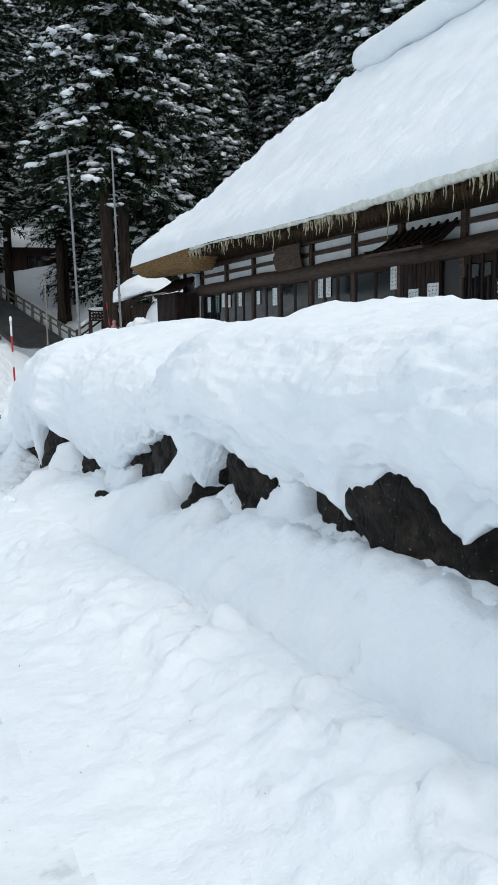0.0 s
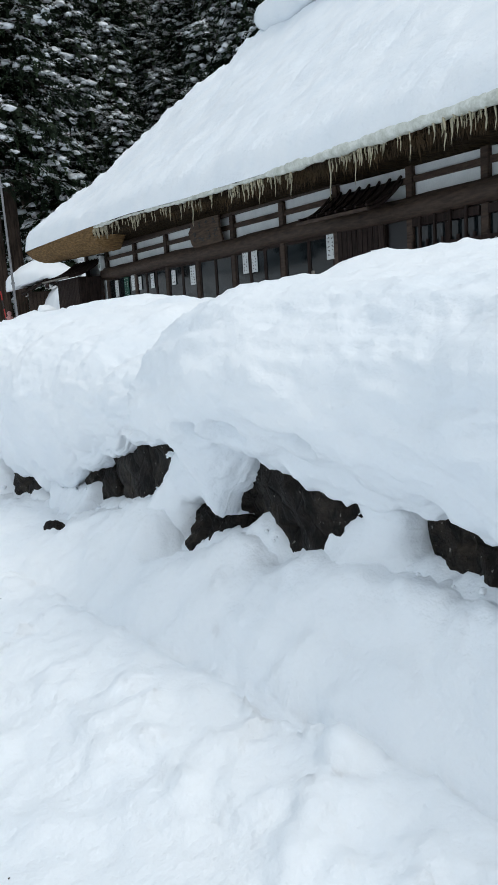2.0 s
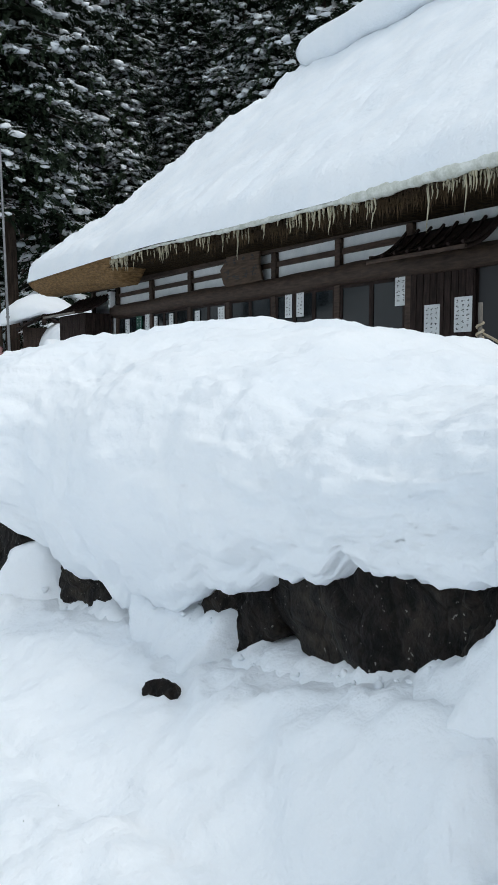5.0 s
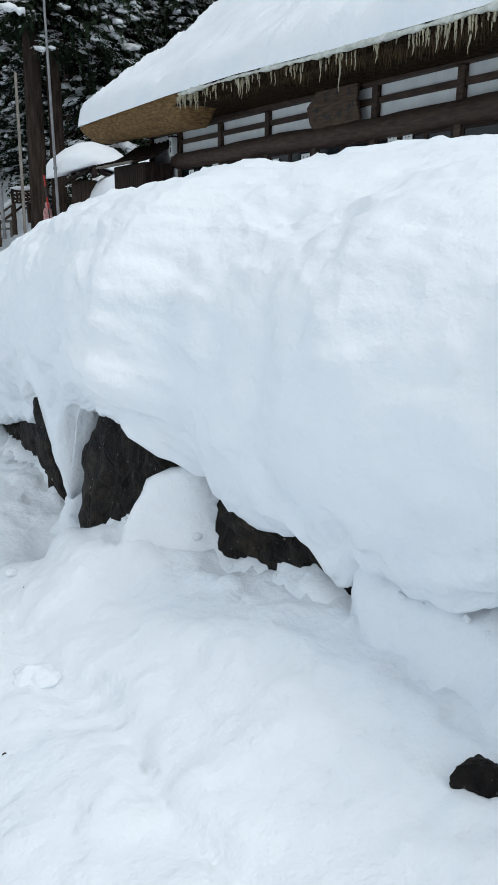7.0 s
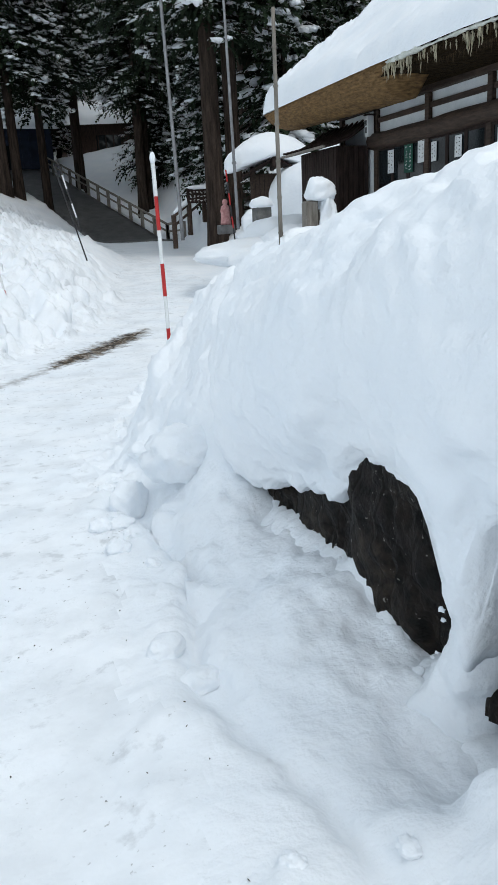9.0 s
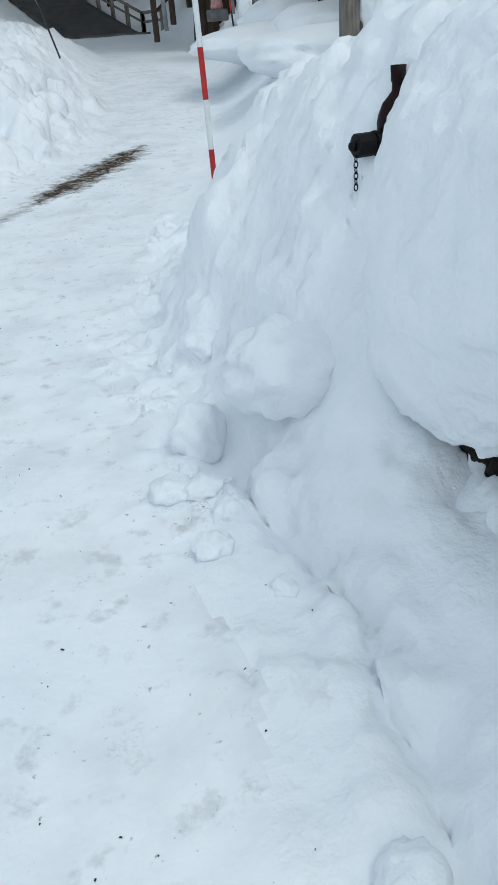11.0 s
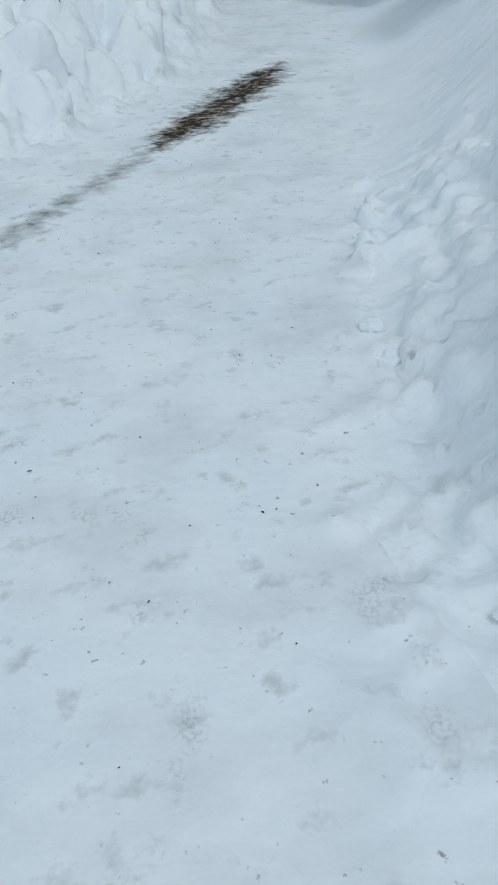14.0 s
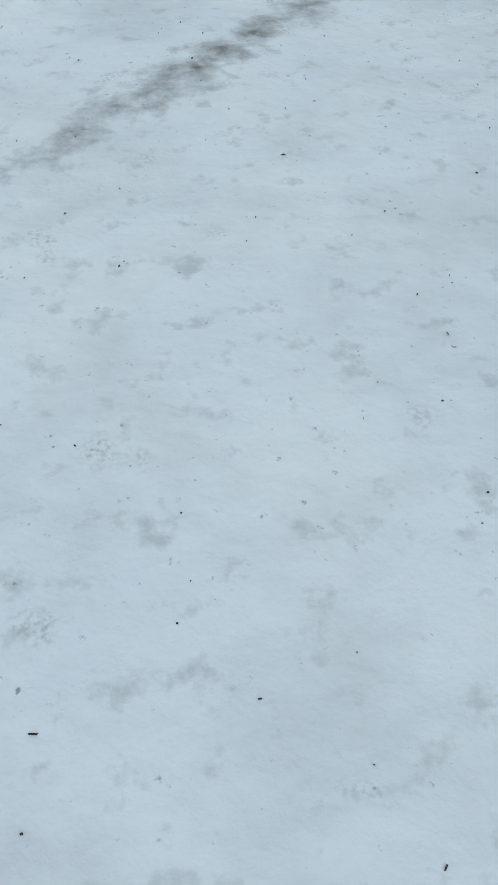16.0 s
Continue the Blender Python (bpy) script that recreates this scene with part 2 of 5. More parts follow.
def sheet(name, pts, mat, closed=False, flip=False):
    """A smooth mesh over a grid of points, shape (rows, columns, 3)."""
    r, c = pts.shape[:2]
    idx = np.arange(r * c).reshape(r, c)
    a, b, d, e = idx[:-1, :-1], idx[:-1, 1:], idx[1:, 1:], idx[1:, :-1]
    faces = np.stack((a, b, d, e) if not flip else (a, e, d, b), -1).reshape(-1, 4)
    me = bpy.data.meshes.new(name)
    me.from_pydata(pts.reshape(-1, 3).tolist(), [], faces.tolist())
    me.polygons.foreach_set("use_smooth", np.ones(len(me.polygons), bool))
    if mat:
        me.materials.append(mat)
    return new(name, me)


def mesh_of(bm, name, mat, smooth_shade=False):
    me = bpy.data.meshes.new(name)
    bmesh.ops.recalc_face_normals(bm, faces=bm.faces)
    bm.to_mesh(me)
    bm.free()
    if smooth_shade:
        me.polygons.foreach_set("use_smooth", np.ones(len(me.polygons), bool))
    me.materials.append(mat)
    return me


def part(name, bm, mat, parent=None, label="", smooth_shade=False):
    """Links a bmesh as one mesh object under a thing or a part."""
    ob = new(name, mesh_of(bm, name, mat, smooth_shade))
    if parent:
        ob.parent = parent
    if label:
        tagged(ob, label)
    return ob


def thing(name, at=(0, 0, 0), label="", category="", group="", kind="", turn=0):
    ob = new(name)
    ob.matrix_world = pose(*at, 0, 0, turn)
    return tagged(ob, label, category, group, kind)


def box(bm, lo, hi, bevel=0.0, m=None):
    """Adds a box between two corners, with softened edges."""
    lo, hi = Vector(lo), Vector(hi)
    g = bmesh.ops.create_cube(bm, size=1.0)
    vs = g["verts"]
    for v in vs:
        v.co = Vector([lo[i] + (v.co[i] + 0.5) * (hi[i] - lo[i]) for i in range(3)])
    if bevel:
        es = list({e for v in vs for e in v.link_edges})
        r = bmesh.ops.bevel(bm, geom=es, offset=bevel, segments=1, affect="EDGES")
        vs = list({v for f in r["faces"] for v in f.verts})
    if m:
        bmesh.ops.transform(bm, matrix=m, verts=vs)
    return vs


def boxes(*specs, bevel=0.0):
    bm = bmesh.new()
    for lo, hi in specs:
        box(bm, lo, hi, bevel)
    return bm


def tube(bm, pts, radii, sides=8, cap=True):
    """A tapered tube along points."""
    rings = []
    for i, p in enumerate(pts):
        p = Vector(p)
        a = Vector(pts[max(i - 1, 0)])
        b = Vector(pts[min(i + 1, len(pts) - 1)])
        q = (b - a).to_track_quat("Z", "Y")
        rings.append([bm.verts.new(p + q @ Vector((radii[i] * math.cos(k * 2 * math.pi / sides), radii[i] * math.sin(k * 2 * math.pi / sides), 0))) for k in range(sides)])
    for r0, r1 in zip(rings, rings[1:]):
        for k in range(sides):
            bm.faces.new((r0[k], r0[(k + 1) % sides], r1[(k + 1) % sides], r1[k]))
    if cap:
        bm.faces.new(rings[0][::-1])
        bm.faces.new(rings[-1])
    return bm


def blob(bm, centre, size, seed=0, rough=0.15, detail=3, freq=1.6, flat=None):
    """A lumpy rounded mass."""
    g = bmesh.ops.create_icosphere(bm, subdivisions=detail, radius=1.0)
    for v in g["verts"]:
        d = v.co.normalized()
        k = 1 + rough * (noise.fractal(d * freq + Vector((seed * 7.3, seed * 3.1, 0)), 1.0, 2.0, 4))
        co = d * k
        if flat is not None and co.z < flat:
            co.z = flat + (co.z - flat) * 0.15
        v.co = Vector(centre) + Vector((co.x * size[0], co.y * size[1], co.z * size[2]))
    return g["verts"]


# ---- the lie of the land ----
def road_level(y):
    return np.interp(y, (-12, -2, 0, 4, 8, 12, 15, 19, 22, 30, 52, 60), (0.75, 0.62, 0.58, 0.42, 0.22, 0.06, 0.0, 0.0, 0.06, 0.50, 1.75, 2.0))


def wall_x(y):
    return np.interp(y, (0, 2.7, 4.3, 5.2, 6.6, 7.95, 8.15, 9.2, 9.9, 12), (2.15, 2.08, 1.90, 1.98, 2.0, 1.80, 1.52, 1.54, 1.66, 1.62))


# gaps in the snow that leave the stones bare: lower edge of the hanging snow, upper edge of the snow below (along the wall, height)
GAPS = (
    (((0.40, 1.50), (1.12, 1.50), (1.26, 1.38), (1.34, 1.46), (1.47, 1.50), (1.60, 1.57), (1.79, 1.53), (1.92, 1.45), (2.00, 1.37), (2.12, 1.26), (2.20, 1.32), (2.34, 1.36), (2.46, 1.44), (2.63, 1.40), (2.77, 1.36)),
     ((0.40, 1.08), (1.09, 1.14), (1.50, 1.21), (1.92, 1.20), (2.12, 1.15), (2.50, 1.12), (2.77, 1.12))),
    (((3.04, 1.34), (3.16, 1.38), (3.25, 1.37), (3.33, 1.43), (3.51, 1.41), (3.62, 1.44), (3.70, 1.50), (3.82, 1.34), (3.95, 1.24), (4.02, 1.08)),
     ((3.04, 1.28), (3.19, 1.16), (3.29, 1.06), (3.49, 1.04), (3.56, 1.12), (3.72, 1.16), (3.79, 1.09), (3.88, 1.03), (4.02, 1.01))),
    (((4.00, 1.10), (4.12, 1.09), (4.25, 1.17), (4.46, 1.08)), ((4.00, 1.00), (4.17, 0.97), (4.46, 0.87))),
    (((4.26, 1.39), (4.43, 1.51), (4.50, 1.60), (4.62, 1.53), (4.75, 1.46), (5.05, 1.42), (5.30, 1.40), (5.42, 1.30), (5.60, 1.27), (5.82, 1.23), (6.05, 1.12), (6.32, 1.08), (6.60, 0.90), (6.98, 0.87)),
     ((4.26, 1.36), (4.45, 1.43), (4.62, 1.38), (4.81, 1.19), (5.06, 1.05), (5.33, 0.97), (5.60, 0.89), (6.05, 0.81), (6.25, 0.71), (6.30, 0.92), (6.50, 0.86), (6.98, 0.84))),
    (((7.13, 0.75), (7.23, 0.83), (7.33, 0.87), (7.50, 0.84), (7.73, 0.82), (7.89, 0.87), (7.95, 0.96), (8.02, 0.97)), ((7.13, 0.60), (7.23, 0.72), (7.32, 0.75), (7.55, 0.67), (7.80, 0.62), (7.92, 0.66), (8.02, 0.74))),
    (((8.04, 1.02), (8.17, 1.18), (8.28, 1.18), (8.44, 1.20), (8.59, 1.18), (8.70, 1.15), (8.83, 1.10), (8.97, 1.06), (9.03, 0.82), (9.16, 0.30)), ((8.04, 0.96), (8.13, 0.92), (8.20, 0.76), (8.30, 0.69), (8.43, 0.67), (8.72, 0.54), (8.90, 0.36), (9.03, 0.22), (9.16, 0.21))),
    (((9.16, 0.93), (9.30, 1.01), (9.54, 1.07), (9.70, 1.04), (9.94, 1.01), (10.05, 0.93), (10.15, 0.85), (10.30, 0.78), (10.70, 0.70), (11.00, 0.64), (11.32, 0.49)),
     ((9.16, 0.90), (9.30, 0.62), (9.42, 0.35), (9.60, 0.29), (9.80, 0.42), (9.95, 0.52), (10.10, 0.54), (10.37, 0.42), (10.70, 0.38), (11.00, 0.36), (11.32, 0.34))),
)


def bareness(y, z):
    """How far inside a gap a place on the wall lies, in metres; negative where snow covers it."""
    d = np.full(np.shape(y), -9.0)
    for top, low in GAPS:
        e = np.minimum(np.interp(y, *zip(*top)) - z, z - np.interp(y, *zip(*low)))
        d = np.maximum(d, np.minimum(e, np.minimum(y - top[0][0], top[-1][0] - y)))
    return d


def bank_top(y):
    """Height at which the lower snow meets the wall."""
    return np.interp(y, (-3, 0.4, 1.09, 1.5, 1.92, 2.12, 2.75, 3.2, 3.5, 3.7, 4.0, 4.40, 4.54, 4.8, 5.06, 5.6, 6.25, 6.6, 7.3, 7.8, 8.1, 8.4, 8.7, 9.0, 9.4, 9.8, 10.1, 10.4, 11.2, 12, 13, 15),
                     (1.0, 1.08, 1.14, 1.21, 1.20, 1.15, 1.12, 1.12, 1.05, 1.12, 1.01, 0.88, 1.12, 1.12, 1.04, 0.89, 0.74, 0.72, 0.72, 0.63, 0.67, 0.67, 0.55, 0.26, 0.34, 0.42, 0.5, 0.42, 0.36, 0.45, 0.5, 0.4))


def hang(y):
    """Underside of the snow that hangs over the stones."""
    y = np.asarray(y, float)
    z = np.interp(y, (-3, 0.5, 2.9, 4.1, 4.2, 6.6, 7.05, 8.05, 9.1, 10.2, 11.2, 12, 13), (1.45, 1.45, 1.36, 1.32, 1.36, 0.95, 0.88, 1.02, 0.95, 0.84, 0.52, 0.5, 0.4))
    for top, _ in (GAPS[0], GAPS[1], GAPS[3], GAPS[4], GAPS[5], GAPS[6]):
        k = smooth(top[0][0] - 0.08, top[0][0] + 0.02, y) * (1 - smooth(top[-1][0] - 0.02, top[-1][0] + 0.08, y))
        z = z + (np.interp(y, *zip(*top)) - z) * k
    return z


def overhang(y):
    return np.interp(y, (-5, 1, 3.9, 4.40, 4.53, 5.5, 7, 8.5, 10.5, 12, 14, 20), (0.26, 0.26, 0.34, 0.30, 0.02, 0.10, 0.26, 0.20, 0.24, 0.2, 0.0, 0.0)) + 0.03 * fbm(np.asarray(y) * 1.1, np.asarray(y) * 0, 101, 3)


def crest(y):
    return np.interp(y, (-6, 2.4, 3.3, 3.8, 4.1, 4.4, 4.7, 5.06, 5.4, 5.75, 6.1, 6.5, 7.05, 7.4, 7.9, 8.2, 9.0, 9.6, 10.5, 11.1, 12.0, 13, 14, 15.3, 17, 19, 21),
                     (2.42, 2.37, 2.46, 2.46, 2.39, 2.25, 2.11, 2.02, 2.02, 2.08, 2.17, 2.29, 2.35, 2.37, 2.43, 2.38, 2.36, 2.36, 2.26, 2.15, 2.00, 1.74, 1.50, 1.14, 0.80, 0.7, 0.7))


def left_edge(y):
    return np.interp(y, (-20, 10, 14, 17, 19, 20.3, 22, 24.3, 28, 39, 52, 60), (-4.5, -4.4, -3.2, -1.5, -0.5, 0.6, 1.7, 2.9, 3.9, 6.4, 6.7, 4.6))


def right_edge(y):
    return np.interp(y, (13, 15, 17, 20, 24, 30, 40, 52), (1.0, 1.3, 2.0, 3.4, 5.0, 7.0, 9.6, 11.4))


def rand2(a, b, seed):
    k = (a * 374761393 + b * 668265263 + seed * 974634777) & 0xFFFFFFFF
    k = ((k ^ (k >> 13)) * 1274126177) & 0xFFFFFFFF
    return ((k ^ (k >> 16)) & 0xFFFF) / 65535.0


def lumps(x, y, cell, seed):
    """Rounded lumps of uneven size scattered over the plane; height in metres."""
    xi, yi = np.floor(x / cell).astype(np.int64), np.floor(y / cell).astype(np.int64)
    top = np.zeros(np.shape(x))
    for dx in (-1, 0, 1):
        for dy in (-1, 0, 1):
            a, b = xi + dx, yi + dy
            px, py = (a + rand2(a, b, seed)) * cell, (b + rand2(a, b, seed + 1)) * cell
            r = cell * (0.22 + 0.50 * rand2(a, b, seed + 2) ** 1.5)
            top = np.maximum(top, np.sqrt(np.maximum(r * r - (x - px) ** 2 - (y - py) ** 2, 0)) * (0.5 + 0.6 * rand2(a, b, seed + 3)))
    return top


def foot_line(y):
    return np.interp(y, (-3, 0, 2, 4, 6, 8, 10, 11, 12, 13, 14, 16, 18), (2.0, 1.80, 1.56, 1.34, 1.12, 0.94, 0.92, 1.08, 1.10, 1.06, 1.16, 1.7, 2.5))


def land(x, y):
    """Height of the snow-covered ground."""
    x, y = np.asarray(x, float), np.asarray(y, float)
    r = road_level(y)
    wx = wall_x(y)
    z = r + 0.025 * fbm(x * 0.9, y * 0.9, 3) + 0.012 * fbm(x * 4, y * 4, 5)
    # lower bank against the stone wall
    yw = y + 0.10 * fbm(x * 4.0, y * 4.0, 13, 4, 0.6)
    low = bank_top(yw) - 0.06
    foot = foot_line(y)
    foot = foot + 0.12 * fbm(x * 0.8, y * 0.8, 11, 3)
    apron = smooth(-1.1, 0.0, x - foot) * np.interp(y, (4, 7, 11), (0.20, 0.20, 0.05))
    span = np.maximum(wx - 0.06 - foot, 0.3)
    rise = smooth(-0.12, 0.95, (x - foot) / span)
    groove = np.exp(-((x - foot + 0.02) / 0.07) ** 2) * np.interp(y, (0, 4, 6, 8, 10.5, 12, 13), (0.07, 0.06, 0.03, 0.05, 0.09, 0.10, 0.02))
    churn = np.exp(-((x - foot + 0.25) / np.interp(y, (6, 10), (0.85, 0.30))) ** 2)
    chunks = np.maximum(fbm(x * 5.5, y * 5.5, 31, 4, 0.6) - 0.02, 0) * np.interp(y, (3, 5, 7, 10, 11.5), (0.10, 0.06, 0.045, 0.05, 0.08))
    # trodden lumps and toe holes beside the groove
    trod = smooth(-1.5, -0.5, x - foot) * (1 - smooth(-0.12, 0.05, x - foot)) * (1 - 0.75 * smooth(5.0, 7.5, y)) * (1 - smooth(8.5, 10.5, y))
    z_trod = trod * (0.045 * np.abs(fbm(x * 4.2, y * 4.2, 33, 4, 0.6)) + 0.02 * fbm(x * 11, y * 11, 35, 3) - 0.05 * np.maximum(fbm(x * 5.2 + 7, y * 3.6, 37, 3) - 0.28, 0))
    soft = 0.06 * fbm(x * 2.4, y * 2.4, 21, 4, 0.55) * smooth(-0.7, 0.2, x - foot)
    low = low + 0.05 * fbm(x * 8, y * 8, 15, 4, 0.6)
    z_bank = r + apron + (low - r - apron) * rise + chunks * churn - groove + soft * 0.5 + z_trod
    # past the stones the bank is one broad slope
    broad = r + (crest(y) - r) * smooth(-0.05, 1, (x - foot) / np.interp(y, (11, 12.5, 13.2, 14.5, 16), (1.10, 1.28, 1.3, 1.12, 2.0))) + chunks * churn - groove + soft * 0.5
    broad = broad - 0.30 * np.exp(-(((x - 1.84) / 0.20) ** 2 + ((y - 12.16) / 0.24) ** 2))
    q = smooth(11.2, 12.2, y + 0.4 * fbm(x * 2, y * 2, 26, 2))
    z_bank = z_bank * (1 - q) + broad * q
    near = 1 - smooth(14.6, 16.8, y)
    k = near * smooth(-0.4, 0.3, x)
    z = z * (1 - k) + z_bank * k
    # right side farther on
    re = right_edge(y)
    yard = np.interp(y, (14, 20, 28, 36, 45, 60, 72, 120), (1.2, 1.45, 1.9, 2.35, 3.0, 6.0, 8.4, 11))
    far_right = smooth(14.6, 16.8, y)
    up = smooth(0, 1, (x - re) / np.interp(y, (15, 20, 40), (2.2, 3.0, 2.5)))
    z = z + far_right * up * (yard - r) + far_right * up * (1 - up) * 0.5 * fbm(x * 1.5, y * 1.5, 51)
    # left bank thrown up by the plough
    le = left_edge(y)
    d = left_edge(y + 0.4 * fbm(x * 0.7, y * 0.7, 63, 2)) - x + 0.12 * fbm(x * 1.4, y * 1.4, 65, 3, 0.5)
    lb = smooth(0.0, 2.1, d) * np.interp(y, (10, 18, 24, 34, 45), (0.9, 0.95, 0.95, 1.0, 0.8)) + smooth(1.2, 9, d) * np.interp(y, (10, 20, 40, 56), (0.7, 1.0, 2.0, 2.8))
    z = z + lb * (1 + 0.25 * fbm(x * 1.7, y * 1.7, 61, 4, 0.6)) + smooth(0, 0.8, d) * (0.20 * fbm(x * 2.1, y * 2.1, 71, 4, 0.6) + 0.05 * fbm(x * 4.5, y * 4.5, 73, 3, 0.6))
    # wooded hill behind
    hill = smooth(66, 150, y) * 40 + smooth(22, 70, x) * smooth(20, 70, y + x) * 26 + smooth(10, 60, -x) * smooth(20, 60, y) * 14
    # bed of the ramp
    s = (y - 52) / 18
    bed = 1.70 + 5.4 * np.clip(s, 0, 1)
    off = x - (8.95 - 4.0 * s)
    k = (1 - smooth(1.9, 2.7, np.abs(off))) * smooth(47, 53, y) * (1 - smooth(70, 80, y))
    z = z * (1 - k) + (bed - 0.12) * k
    # snow slopes that flank it
    side = bed + np.where(off > 0, 0.05 + 0.20 * np.clip(off - 2.4, 0, 12), 0.30 + 0.42 * np.clip(-off - 2.0, 0, 7)) + 0.12 * fbm(x * 0.9, y * 0.9, 83)
    k = smooth(1.9, 2.8, np.abs(off)) * smooth(49, 55, y) * (1 - smooth(72, 84, y)) * (1 - smooth(9, 15, np.abs(off)))
    z = z + k * np.maximum(side - z, 0)
    return z + hill + smooth(24, 60, np.abs(x) + np.abs(y - 20)) * 0.5 * fbm(x * 0.12, y * 0.12, 81)


def steps(*spans):
    out = []
    for a, b, d in spans:
        out += list(np.arange(a, b - 1e-6, d))
    return np.array(out + [spans[-1][1]])


def ground():
    xs = steps((-400, -60, 20), (-60, -12, 1.6), (-12, -3, 0.15), (-3, 4.2, 0.035), (4.2, 12, 0.25), (12, 70, 1.6), (70, 400, 20))
    ys = steps((-400, -40, 20), (-40, -3, 1.0), (-3, 24, 0.04), (24, 26, 0.12), (26, 34, 0.2), (34, 60, 0.4), (60, 160, 2.0), (160, 400, 20))
    gx, gy = np.meshgrid(xs, ys)
    gz = land(gx, gy)
    # crumbling relief that stands square to the slope of the bank
    zx, zy = np.gradient(gz, xs, axis=1), np.gradient(gz, ys, axis=0)
    arc = gx + gz
    size = 1 / np.sqrt(1 + zx ** 2 + zy ** 2)
    slope = smooth(0.08, 0.6, np.hypot(zx, zy)) * smooth(-0.3, 0.3, gx) * (1 - smooth(3.0, 4.5, gx)) * smooth(-4, -2, gy) * (1 - smooth(17, 19, gy))
    d = slope * np.interp(gy, (9.5, 11.5), (1.0, 1.5)) * (0.050 * fbm(arc * 2.6, gy * 2.6, 91, 5, 0.6) + 0.030 * fbm(arc * 5.5, gy * 5.5, 95, 4, 0.6) - 0.05 * np.maximum(fbm(arc * 3.4 + 5, gy * 2.2, 97, 3) - 0.2, 0))
    # rubble at the foot of the bank, and broken clods on the ploughed bank opposite
    qx, qy = gx + 0.02 * fbm(gx * 17, gy * 17, 171, 3), gy + 0.02 * fbm(gx * 17 + 5, gy * 17, 173, 3)
    band = np.exp(-((gx - foot_line(gy) - 0.03) / 0.15) ** 2) * smooth(9.5, 11.5, gy) * (1 - smooth(17, 18.5, gy)) * smooth(-0.35, 0.15, fbm(gx * 2.2, gy * 2.2, 175, 2))
    clods = band * (1.05 * lumps(qx, qy, 0.16, 181) + 1.1 * lumps(qx, qy, 0.08, 185))
    rise_ = gx - foot_line(gy)
    clods = clods + smooth(0.05, 0.3, rise_) * (1 - smooth(1.2, 1.7, rise_)) * smooth(12, 12.8, gy) * (1 - smooth(16, 18, gy)) * (0.45 * lumps(qx, qy, 0.38, 201) + 0.5 * lumps(qx, qy, 0.16, 205))
    dl = left_edge(gy) - gx
    side = smooth(-0.15, 0.5, dl) * (1 - smooth(4, 6, dl)) * smooth(15, 18, gy) * (1 - smooth(27, 30, gy))
    heap = side * (1.1 * lumps(qx, qy, 0.48, 189) + 0.9 * lumps(qx, qy, 0.22, 193) + 0.6 * lumps(qx, qy, 0.10, 197))
    ob = sheet("ground", np.stack((gx - d * zx * size + 0.40 * heap - 0.30 * clods, gy - d * zy * size - 0.25 * heap - 0.10 * clods, gz + d * size + clods + 0.8 * heap), -1), SNOW_ROAD)
    # trodden and driven snow on the road, clean snow beside it
    ob.data.materials.append(SNOW)
    cx, cy = (gx[:-1, :-1] + gx[1:, 1:]) / 2, (gy[:-1, :-1] + gy[1:, 1:]) / 2
    wob = 0.25 * fbm(cx * 1.5, cy * 1.5, 99, 3)
    clean = (cx > np.interp(cy, (-3, 4, 8, 12, 14, 17, 20, 30), (0.2, 0.3, 0.5, 0.85, 1.0, 2.0, 3.4, 7.0)) + wob) | (cx < left_edge(cy) - 0.35 + wob)
    ob.data.polygons.foreach_set("material_index", clean.astype(np.int32).ravel())
    return tagged(ob, "snow-covered ground with a packed white village road", "ground", kind="structure")


ground()


def spline(ctrl, n):
    """Catmull-Rom through control arrays, shape (k, m, 2), to n points each."""
    k = len(ctrl)
    p = np.concatenate((2 * ctrl[:1] - ctrl[1:2], ctrl, 2 * ctrl[-1:] - ctrl[-2:-1]))
    s = np.linspace(0, k - 1 - 1e-6, n)
    i = np.floor(s).astype(int)
    f = (s - i)[:, None, None]
    a, b, c, d = p[i], p[i + 1], p[i + 2], p[i + 3]
    return 0.5 * (2 * b + (c - a) * f + (2 * a - 5 * b + 4 * c - d) * f * f + (3 * b - a - 3 * c + d) * f ** 3)


